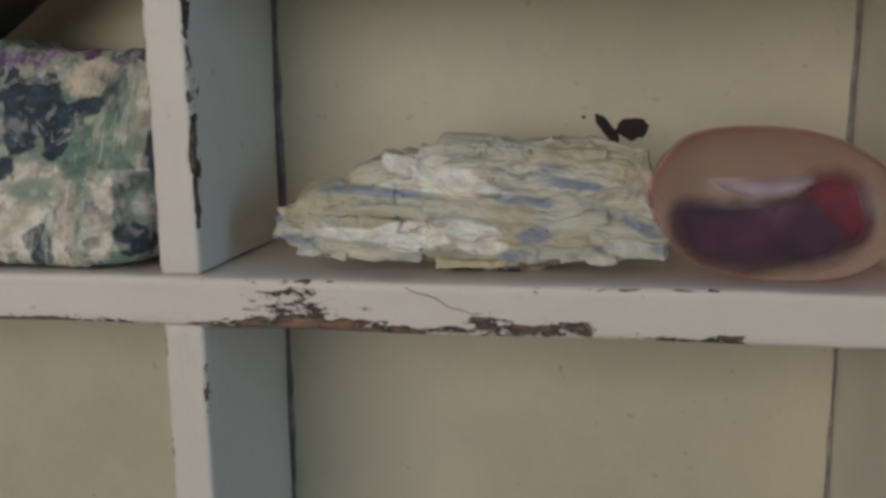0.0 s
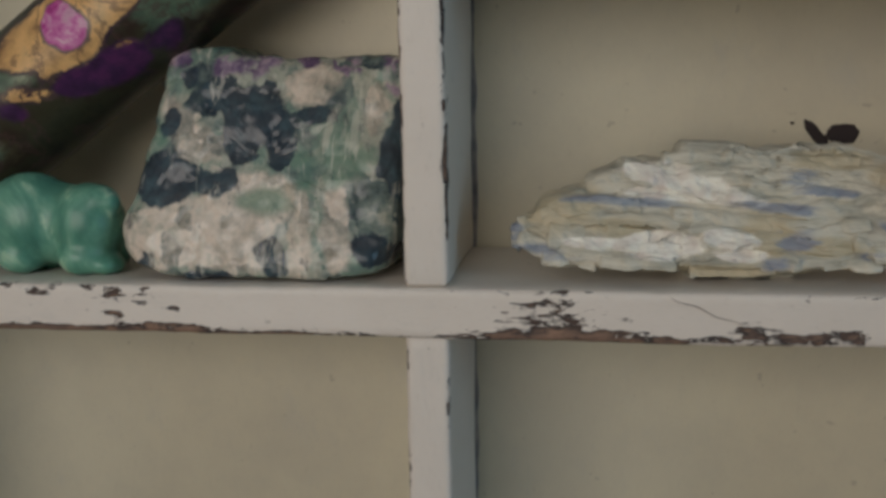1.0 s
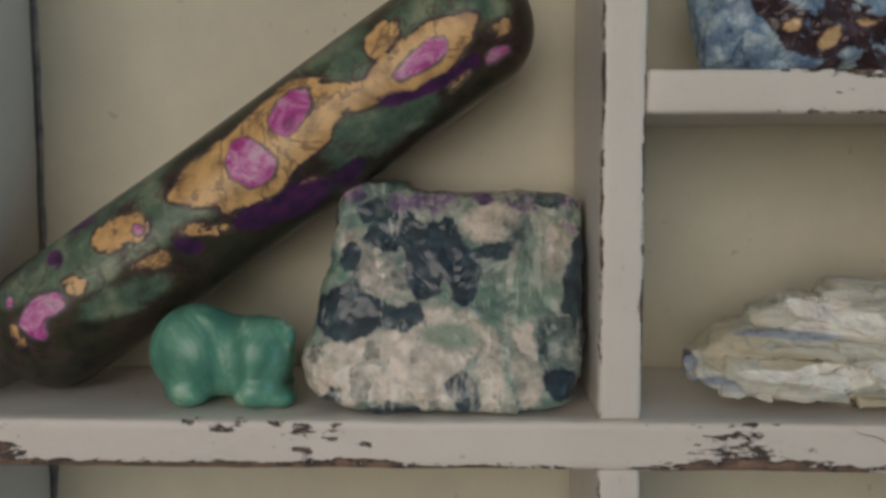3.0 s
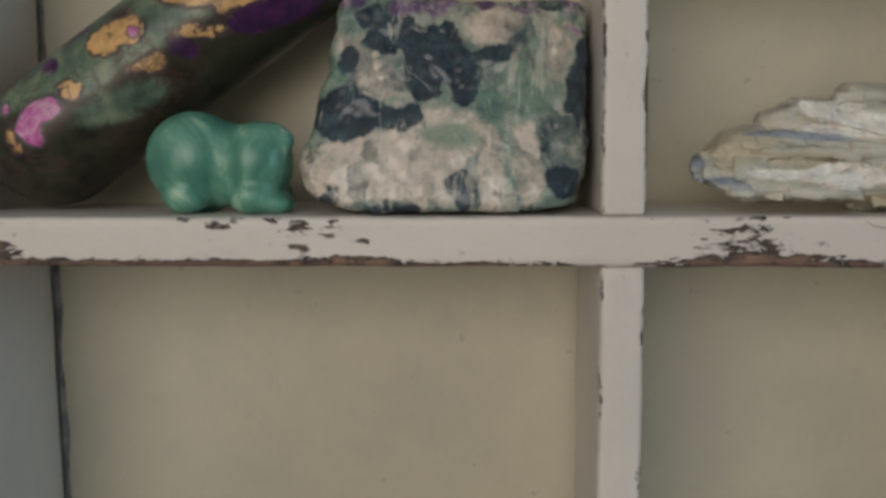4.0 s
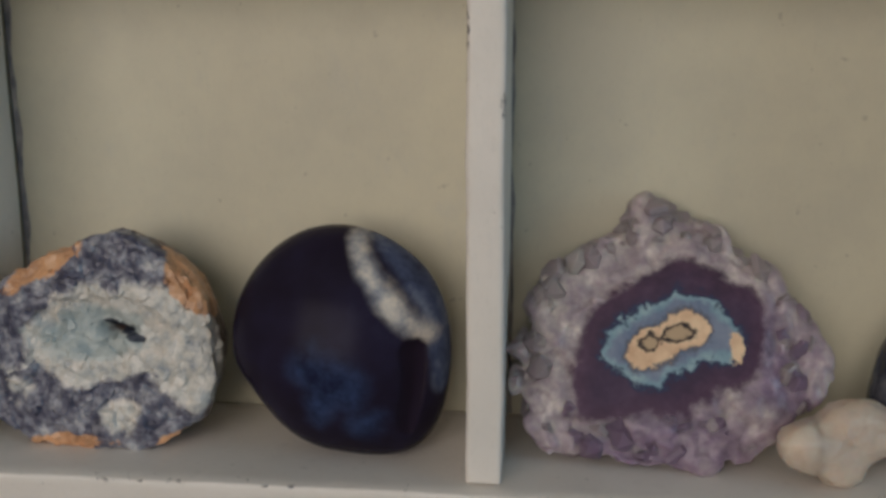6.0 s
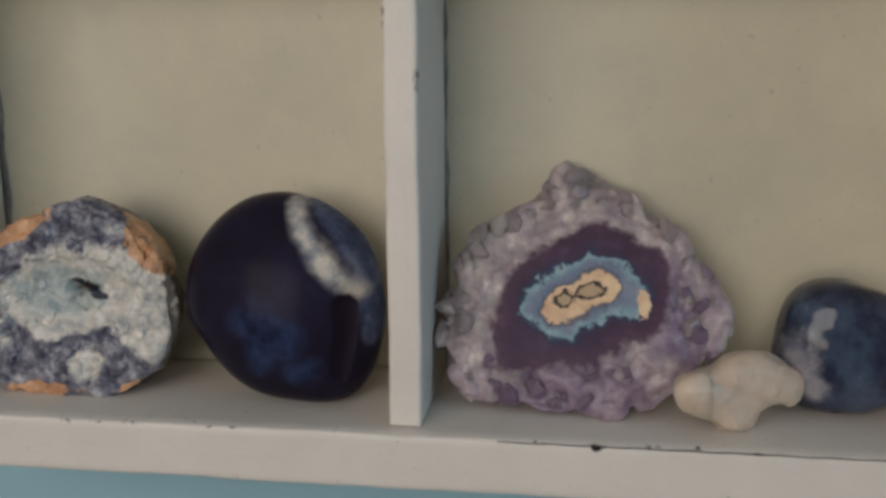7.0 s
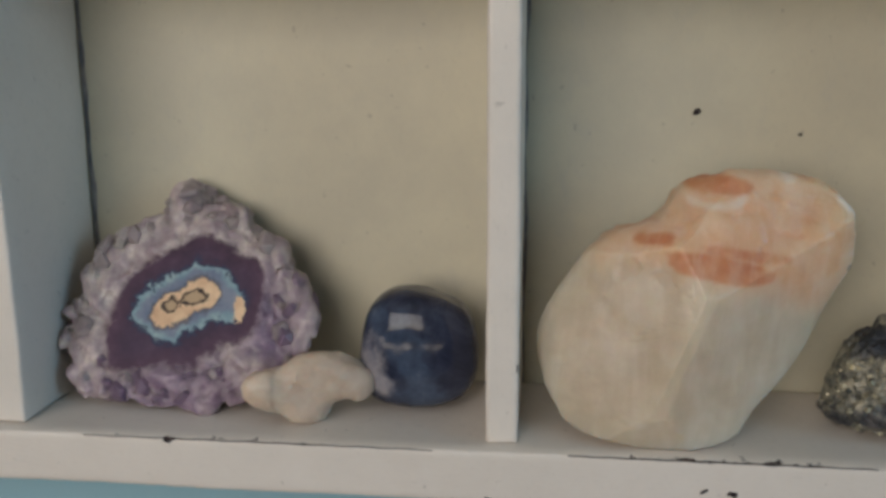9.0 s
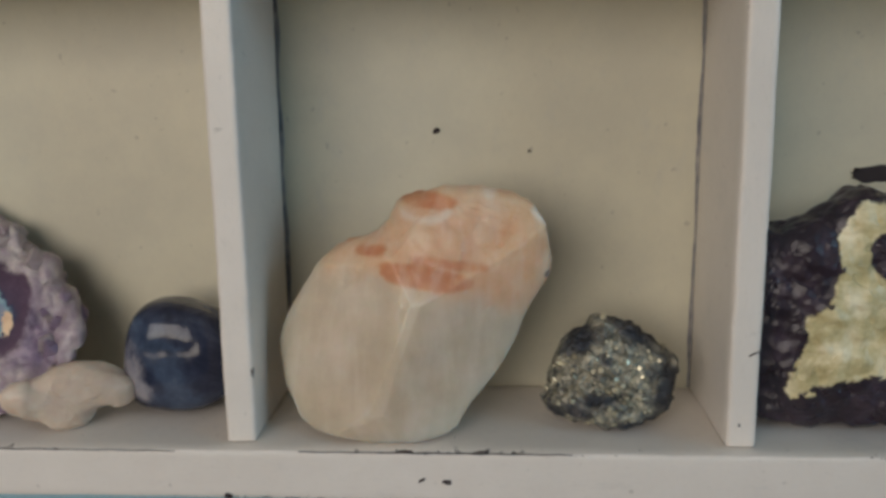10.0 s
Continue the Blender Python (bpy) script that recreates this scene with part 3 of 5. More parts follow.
def make_bear():
    bm = bmesh.new()
    lumps = [(-9.5, 0, 15.5, 14.2, 12.5, 14.0), (9, -1, 14.5, 10.4, 10.5, 12.0), (-0.5, 1, 14, 12, 10.5, 12.4), (13.5, -3, 20.5, 6.2, 6, 5.6), (18.2, -4.5, 20.6, 2.6, 3.2, 3.0), (-11, -4, 5.5, 7.2, 8, 5.8), (8.5, -5, 5.0, 7.4, 7, 5.4), (15.5, -4, 2.9, 5.0, 6, 3.2), (-8, 5, 5, 8, 6, 5.5), (12, 5, 5, 6, 5, 5.5)]
    for x, y, z, a, b, c in lumps:
        g = bmesh.ops.create_icosphere(bm, subdivisions=3, radius=1)
        bmesh.ops.transform(bm, matrix=Matrix.Translation((x / 1000, y / 1000, z / 1000)) @ Matrix.Diagonal((a / 1000, b / 1000, c / 1000, 1)), verts=g["verts"])
    me = bpy.data.meshes.new("carved_bear")
    bm.to_mesh(me)
    bm.free()
    m = Mat("green_aventurine")
    streak = m.noise(48, 6, 0.6, m.scaled(1.3, 1, 0.7, (0, 40, 0)), 1.6)
    c = m.ramp(streak, [(0.3, col(52, 94, 82)), (0.44, col(66, 110, 95)), (0.54, col(82, 124, 107)), (0.62, col(122, 150, 130)), (0.68, col(80, 122, 106))])
    m.bump(m.noise(300, 3), 0.04, 0.0003)
    me.materials.append(m.done(c, 0.33, Subsurface_Weight=0.15, Subsurface_Radius=(0.002, 0.004, 0.003), Subsurface_Scale=1.0))
    ob = thing("carved_bear", "small polished green stone bear carving on the white shelf", "figurine", (-0.2185, 0.2305, MID[1]), me)
    mod = ob.modifiers.new("remesh", "REMESH")
    mod.mode, mod.voxel_size, mod.use_smooth_shade = "VOXEL", 0.0008, True
    sm = ob.modifiers.new("smooth", "SMOOTH")
    sm.factor, sm.iterations = 0.8, 15


def make_fluorite():
    outline = [(-30, 62), (-32, 43), (-35, 33), (-36, 24), (-39, 16), (-39, 11), (-36, 5), (-29, 2), (-19, 0), (7, 0), (28, 1), (40, 4), (41, 29), (42, 56), (40, 61), (19, 62), (2, 61), (-9, 62), (-12, 65), (-23, 65), (-28, 64)]
    p, faces = pillow(outline, 0.012, 0.012, 9.0, 1, 240, 64)
    # the front slopes back, the rear stands upright
    k = np.clip((p[:, 1] + 0.012) / 0.024, 0, 1)
    p[:, 1] = (p[:, 1] + 0.42 * p[:, 2]) * (1 - k) + (p[:, 1] + 0.028 + 0.05 * p[:, 2]) * k
    p = rough(p, faces, ("fractal", 0.0010, 30, 2), ("facet", 0.0016, 65, 8), ("facet", 0.0012, 140, 4), ("fractal", 0.0004, 220, 6))
    p[:, 2] = np.maximum(p[:, 2], 0.0)
    dark = [[(-13, 55), (-8, 55), (-5, 51), (4, 54), (5, 48), (9, 45), (10, 39), (9, 30), (5, 31), (4, 35), (1, 38), (-1, 33), (-5, 31), (-8, 34), (-10, 44), (-12, 51)], [(-17, 53), (-13, 53), (-12, 44), (-15, 46)], [(-36, 30), (-30, 33), (-24, 35), (-20, 32), (-13, 29), (-7, 30), (-5, 28), (-7, 25), (-13, 24), (-17, 26), (-23, 21), (-27, 20), (-34, 25)],
            [(36, 33), (38, 41), (39, 50), (44, 50), (44, 21), (39, 22), (38, 28), (35, 29)], [(2, 10), (7, 12), (11, 7), (10, 2), (6, 1), (4, 7)], [(29, 13), (35, 13), (38, 12), (38, 5), (31, 5)], [(-24, 58), (-20, 58), (-20, 53), (-23, 53)], [(-28, 46), (-24, 46), (-24, 41), (-27, 41)], [(-33, 6), (-29, 8), (-28, 2), (-33, 2)], [(-19, 2), (-5, 3), (-6, 0), (-19, 0)], [(10, 46), (19, 46), (22, 44), (14, 43)]]
    green = [[(19, 38), (26, 42), (30, 36), (35, 36), (33, 31), (27, 27), (22, 25), (20, 30)], [(10, 33), (15, 35), (18, 31), (17, 25), (13, 26)], [(-34, 39), (-29, 43), (-26, 38), (-30, 36)], [(-21, 66), (-14, 67), (-10, 64), (-13, 61), (-19, 61)], [(-6, 24), (6, 27), (11, 22), (6, 17), (-4, 20)]]
    violet = [[(-14, 62), (3, 62), (6, 59), (-3, 56), (-13, 56)], [(20, 62), (30, 62), (27, 56), (23, 58)], [(33, 62), (40, 60), (40, 50), (37, 53)], [(-29, 64), (-23, 65), (-22, 59), (-29, 57)], [(8, 62), (14, 62), (13, 59), (9, 59)]]
    white = [[(-40, 17), (-30, 20), (-22, 22), (-15, 24), (-6, 26), (2, 30), (8, 28), (12, 25), (11, 19), (7, 15), (5, 10), (3, 4), (-4, 3), (-13, 5), (-18, 3), (-25, 3), (-34, 5), (-41, 10)], [(10, 47), (7, 56), (15, 59), (26, 55), (20, 50), (18, 47)], [(-30, 51), (-26, 50), (-18, 44), (-12, 40), (-8, 34), (-9, 31), (-16, 32), (-21, 35), (-26, 40)], [(30, 50), (34, 56), (36, 44), (32, 38)], [(13, 24), (17, 24), (18, 4), (12, 3)], [(20, 22), (27, 24), (29, 4), (22, 3)]]
    fields = {"dark": zones(p, dark), "green": zones(p, green, 5), "violet": zones(p, violet), "white": zones(p, white, 5)}
    m = Mat("banded_fluorite")
    base = m.ramp(m.math("ADD", m.math("MULTIPLY", m.noise(90, 8, 0.7), 0.65), m.math("MULTIPLY", m.shards(95, m.scaled(1.2, 1, 0.8)), 0.35)), [(0.32, col(40, 52, 58)), (0.43, col(88, 100, 96)), (0.52, col(132, 134, 124)), (0.6, col(96, 114, 104)), (0.72, col(62, 72, 76))])
    milk = m.ramp(m.math("ADD", m.math("MULTIPLY", m.noise(140, 8, 0.72), 0.7), m.math("MULTIPLY", m.shards(150, m.scaled(1.2, 1, 0.7)), 0.3)), [(0.3, col(80, 86, 84)), (0.43, col(136, 131, 121)), (0.56, col(173, 163, 152)), (0.7, col(124, 126, 114))])
    leaf = m.ramp(m.noise(110, 6, 0.65), [(0.3, col(56, 84, 80)), (0.55, col(84, 112, 96)), (0.75, col(118, 136, 116))])
    deep = m.ramp(m.noise(120, 8, 0.68), [(0.3, col(22, 28, 38)), (0.5, col(32, 44, 54)), (0.64, col(46, 64, 72)), (0.78, col(84, 98, 104))])
    plum = m.ramp(m.noise(170, 6, 0.65), [(0.3, col(44, 36, 58)), (0.48, col(84, 70, 94)), (0.7, col(146, 132, 140))])
    c = m.mix(m.wobbled("white", 0.42, 80, 0.22, 10, None, 190, -0.1), base, milk)
    c = m.mix(m.math("MULTIPLY", m.wobbled("green", 0.35, 60, 0.35, 9, None, 120), 0.7), c, leaf)
    c = m.mix(m.wobbled("violet", 0.6, 110, 0.2, 9, None, 200), c, plum)
    c = m.mix(m.math("MULTIPLY", m.wobbled("dark", 0.36, 100, 0.12, 10, m.scaled(1.25, 1, 0.8, (0, 12, 0)), 240, -0.2), 0.95), c, deep)
    # upright veils and thin cleavage lines inside the stone
    cleft = m.step(m.noise(75, 8, 0.72, m.scaled(2.2, 1, 0.45), 0.3), 0.04, 0.58)
    c = m.mix(m.math("MULTIPLY", cleft, 0.5), c, col(166, 164, 154))
    gap = m.step(m.noise(95, 8, 0.78, m.scaled(1.6, 1, 0.7), 0.2), 0.03, 0.61)
    c = m.mix(m.math("MULTIPLY", gap, 0.65), c, col(48, 54, 60))
    m.bump(m.math("ADD", m.noise(160, 5), m.math("MULTIPLY", m.cells(140), 0.5)), 0.22, 0.0008)
    mat = m.done(c, 0.24, Subsurface_Weight=0.12, Subsurface_Radius=(0.003, 0.004, 0.004), Subsurface_Scale=1.0)
    thing("fluorite_block", "polished fluorite block mottled dark green, white and purple on the shelf", "crystal", (-0.157, 0.2245, MID[1]), mesh_of("fluorite_block", p, faces, mat, True, fields))


# ---- upper middle compartment: kyanite slab, glass egg, blue crystal above ----
def make_kyanite():
    outline = [(-54, 13), (-51, 17), (-43, 23), (-35, 24), (-33, 28), (-25, 31), (-12, 32), (-8, 36), (7, 36), (13, 35), (20, 34), (34, 34), (42, 33), (48, 31), (49, 27), (48, 21), (51, 14), (53, 10), (52, 5), (43, 5), (33, 3), (24, 1), (11, 0), (-4, 0), (-10, 2), (-19, 3), (-30, 4), (-39, 3), (-49, 8), (-53, 9)]
    p, faces = pillow(outline, 0.007, 0.020, 2.6, 0, 240, 64)
    # long terraces of cleaved blades
    q = p * np.array([18, 60, 90.0])
    steps_ = np.array([noise.fractal(Vector(v), 1, 2, 3) for v in q])
    tier = np.round(steps_ * 5) / 5
    fr = p[:, 1] < 0.004
    p[:, 1] += np.where(fr, tier * 0.0035, 0)
    grain = np.array([noise.fractal(Vector((v[0] * 45, v[1] * 200, v[2] * 330 + v[0] * 25)), 1, 2.1, 5) for v in p])
    p[:, 1] += np.where(fr, grain * 0.0022, grain * 0.0008)
    p[:, 2] += 0.0012 * np.array([noise.fractal(Vector((v[0] * 110, 3.0, v[2] * 160)), 1, 2.1, 4) for v in p])
    p = rough(p, faces, ("facet", 0.0016, 95, 3), ("fractal", 0.0009, 150, 5))
    p[:, 1] += 0.5 * p[:, 2] + np.where(p[:, 1] < 0.006, 2.6 * np.clip(0.0056 - p[:, 2], 0, 1), 0)
    p[:, 2] = np.maximum(p[:, 2], 0.0002)
    blue = [(-46, 9, 8, 1.6, -10), (12, 20, 9, 1.2, -8), (19, 19.5, 4, 1.8, 0), (19, 11, 4, 2.2, 30), (14, 6.5, 4, 1.8, 10), (44, 14, 6, 1.0, -30), (38, 8, 3, 1.0, 0), (22, 27, 5, 1.3, 0), (-24, 21, 10, 0.9, -4), (30, 23, 6, 1.2, -8), (50, 8, 3, 1.4, 0), (-52, 14, 2, 1.4, 0)]
    white = [(-15, 29.5, 9, 1.6, 0), (-6, 25, 18, 3.4, -14), (-30, 10.5, 11, 1.6, -3), (-4, 22.5, 18, 2.0, -4), (-13, 10, 10, 4, -5), (3, 12, 7, 2.4, -10), (5, 8, 8, 1.8, 0)]
    straw = [(-41, 19, 11, 5, 10), (12, 13, 7, 8, 0), (-22, 14, 12, 3, 0), (26, 10, 8, 2.2, 0), (2, 4, 14, 3, 0), (46, 27, 6, 3, 0), (30, 31, 9, 2, 0)]
    fields = {"blue": spots(p, blue), "white": spots(p, white), "straw": spots(p, straw)}

    def kyanite_mat(name):
        m = Mat(name)
        along = m.scaled(0.35, 1, 1.7, (0, 4, 0))
        base = m.ramp(m.noise(120, 7, 0.7, along), [(0.28, col(96, 97, 90)), (0.42, col(140, 139, 128)), (0.56, col(162, 159, 147)), (0.7, col(132, 140, 136))])
        c = m.mix(m.math("MULTIPLY", m.wobbled("straw", 1.0, 60, 0.4, 7, along), 0.75), base, m.ramp(m.noise(160, 5), [(0.3, col(128, 120, 96)), (0.7, col(158, 148, 124))]))
        c = m.mix(m.wobbled("white", 0.5, 110, 0.12, 6, along), c, m.ramp(m.noise(200, 5), [(0.3, col(168, 160, 154)), (0.6, col(198, 188, 180))]))
        c = m.mix(m.math("MULTIPLY", m.wobbled("blue", 1.1, 110, 0.5, 9, along, 190), 0.62), c, m.ramp(m.noise(190, 6, 0.7, along), [(0.3, col(38, 56, 98)), (0.5, col(74, 94, 124)), (0.7, col(122, 134, 142))]))
        grit = m.step(m.noise(190, 7, 0.75, along), 0.05, 0.63)
        c = m.mix(m.math("MULTIPLY", grit, 0.38), c, col(84, 80, 68))
        m.bump(m.math("ADD", m.noise(150, 6, 0.7, along), m.math("MULTIPLY", m.noise(420, 4), 0.4)), 0.5, 0.001)
        return m.done(c, m.mix(m.wobbled("white", 0.5, 110, 0.2, 6, along), (0.5,) * 3 + (1,), (0.24,) * 3 + (1,)))

    mat = kyanite_mat("bladed_kyanite")
    ob = thing("kyanite_slab", "rough bladed kyanite slab, cream and pale blue, lying on the shelf", "rock", (-0.033, 0.2235, MID[1]), mesh_of("kyanite_slab", p, faces, mat, True, fields))
    # loose blades standing a little proud of the slab
    for k, (x, z, ln, h, tilt) in enumerate([(-15, 29.5, 18, 3, 0), (-6, 25.5, 36, 5, -12), (-30, 12, 26, 6, -2), (-13, 9, 14, 3.5, -3), (-46, 16, 12, 5, 14), (-43, 10, 16, 3, -8), (-30, 20, 22, 4, 2), (-38, 6, 14, 3, -6), (-20, 5.5, 20, 2.6, -3), (2, 17, 26, 3, -5), (6, 31, 24, 4, 0), (27, 31, 20, 3, -3), (42, 26, 12, 4, -14), (46, 18, 8, 3, -30), (44, 8, 14, 4, 0), (32, 6, 14, 3, 6), (4, 4, 22, 4, 2), (3, 12, 13, 4, -8), (-41, 18.5, 10, 4, 12), (14, 27, 22, 4, -6), (33, 24, 20, 4, -12), (31, 15, 12, 2.6, 8), (38, 10, 10, 2.6, -10), (20, 7, 20, 4, 3), (-26, 20, 18, 3, -6), (38, 30, 14, 3, -20), (-4, 32, 18, 3, 2)]):
        b, bf = rounded_box(-ln / 2000, ln / 2000, -0.0016, 0.0016, -h / 2000, h / 2000, 0.0005, (0.0015, 0.001, 0.0012))
        b = rough(b, bf, ("facet", 0.0014, 150, k + 2.0), ("fractal", 0.0012, 130, k), ("fractal", 0.0006, 320, k))
        b = np.array([Matrix.Rotation(radians(-tilt), 3, "Y") @ Vector(v) for v in b])
        near = np.argmin(np.hypot(p[:, 0] * 1000 - x, p[:, 2] * 1000 - z) + np.where(p[:, 1] - 0.5 * p[:, 2] > 0, 99, 0))
        b[:, 1] += 0.5 * b[:, 2]
        w = b + np.array([x / 1000, p[near, 1] + 0.0010, z / 1000])
        fl = {"blue": spots(w, blue), "white": spots(w, white), "straw": spots(w, straw)}
        part("blade", mesh_of("blade", w, bf, mat, False, fl), ob)


def make_egg():
    outline = [(-30, 1), (-28, 8), (-23, 14), (-17, 17), (-6, 18), (7, 17), (16, 14), (24, 9), (29, 2), (30, -4), (28, -10), (23, -15), (16, -18), (8, -19), (-2, -19), (-11, -18), (-18, -15), (-24, -11), (-28, -5)]
    outline = [(1.05 * x, 1.06 * z + 1) for x, z in outline]
    p, faces = pillow(outline, 0.019, 0.019, 2.2, 2, 140, 40)
    m = Mat("rose_glass")
    tint = m.ramp(m.noise(45, 4), [(0.35, (0.99, 0.84, 0.84, 1)), (0.6, (1.0, 0.94, 0.93, 1))])
    tint = m.mix(m.math("MULTIPLY", m.wobbled("blush", 0.6, 50, 0.8), 0.95), tint, (0.93, 0.27, 0.30, 1))
    m.bump(m.noise(35, 2), 0.06, 0.002)
    glass = m.done(tint, 0.12, Transmission_Weight=0.97, IOR=1.24, Specular_IOR_Level=0.4)
    ob = thing("polished_rose_stone", "clear rose pink polished oval stone, refracted dark room coloured in as plum centre", "polished stone", (0.0450, 0.2300, MID[1] + 0.0187))
    part("clear_skin", mesh_of("clear_skin", p, faces, glass, True, {"blush": 0.35 - inside(p, outline, 4.0)}), ob)

    def cloud(name, label, shape, depth, y, stops, fade=6.0):
        shape = [(1.3 * x + 1, 1.28 * z - 0.5) for x, z in shape]
        q, qf = pillow(shape, depth, depth, 2.2, 2, 80, 24)
        q[:, 1] += y
        c = Mat(name)
        c.done(c.ramp(c.noise(70, 5, 0.6), stops), 0.9, Specular_IOR_Level=0.1, Alpha=c.wobbled("fade", 0.25, 60, 0.5, 4, None, 0, 0.45))
        part(name, mesh_of(name, q, qf, c.mat, True, {"fade": inside(q, shape, fade)}), ob, label)

    # added plum mesh stands in for the dark room refracted by the glass
    cloud("plum_refraction", "added dark plum shape in place of the refracted dark room", [(-20, 2), (-11, 3), (0, 3), (8, 5), (14, 4), (18, -4), (12, -10), (-2, -12), (-14, -11), (-20, -5)], 0.005, 0.0, [(0.35, (0.05, 0.024, 0.05, 1)), (0.55, (0.09, 0.042, 0.08, 1)), (0.7, (0.16, 0.09, 0.15, 1))])
    cloud("red_cloud", "deep red cloud inside the stone", [(1, 3), (4, 7), (9, 8), (15, 5), (17, -4), (12, -8), (5, -3)], 0.0035, -0.0012, [(0.35, (0.16, 0.025, 0.045, 1)), (0.65, (0.25, 0.045, 0.065, 1))], 6.0)
    cloud("lilac_cloud", "pale lilac veil inside the stone", [(-17, 6), (-9, 6), (0, 6), (7, 6), (2, 2), (-7, 1)], 0.0025, -0.006, [(0.35, (0.40, 0.35, 0.44, 1)), (0.65, (0.54, 0.48, 0.54, 1))], 3.0)


def make_blue_crystal():
    outline = [(-32, 35), (-32, 30), (-34, 24), (-32, 16), (-29, 4), (-21, 2), (-12, 0), (0, 0), (13, 3), (18, 0), (21, 3), (18, 7), (22, 8), (29, 5), (33, 7), (32, 18), (33, 27), (27, 33), (25, 44), (8, 52), (-20, 46)]
    p, faces = pillow(outline, 0.016, 0.018, 3.2, 0, 210, 50)
    p = rough(p, faces, ("facet", 0.0026, 75, 9), ("facet", 0.0011, 190, 3), ("fractal", 0.001, 120, 1))
    p[:, 2] = np.maximum(p[:, 2], 0.0)
    brown = [[(-23, 25), (-22, 27), (-19, 22), (-14, 21), (-10, 18), (-1, 16), (1, 18), (0, 24), (4, 27), (7, 27), (6, 19), (11, 17), (16, 15), (20, 15), (17, 9), (10, 8), (5, 10), (2, 5), (-4, 5), (-12, 8), (-15, 14), (-18, 17)], [(11, 7), (17, 7), (20, 2), (16, 1)], [(-1, 3), (5, 5), (6, 2), (0, 1)]]
    tan = [[(-13, 14), (-8, 16), (-8, 12), (-12, 11)], [(-3, 9), (1, 13), (4, 14), (3, 9), (0, 7)], [(8, 15), (14, 15), (13, 13), (9, 13)]]
    fields = {"brown": zones(p, brown), "tan": zones(p, tan, 2.5)}
    m = Mat("pale_blue_crystal")
    base = m.ramp(m.noise(140, 6, 0.7), [(0.3, col(48, 62, 84)), (0.45, col(90, 109, 128)), (0.58, col(128, 144, 153)), (0.76, col(164, 168, 162))])
    c = m.mix(m.wobbled("brown", 0.36, 100, 0.14, 9, None, 170, -0.2), base, m.ramp(m.noise(150, 6), [(0.35, col(34, 24, 28)), (0.55, col(52, 38, 42)), (0.75, col(84, 74, 84))]))
    c = m.mix(m.wobbled("tan", 0.3, 160, 0.2, 7, None, 220), c, col(158, 132, 96))
    m.bump(m.cells(260), 0.4, 0.0008)
    mat = m.done(c, 0.25)
    ob = thing("blue_crystal", "rough pale blue crystal cluster with brown matrix on the upper board", "crystal", (-0.050, 0.2430, SUB[1]))
    split(ob, p, faces, mat, False, fields, [("matrix", "dark brown matrix rock", (fields["brown"] > 0) & (p[:, 1] < 0))], "crystal_mass")


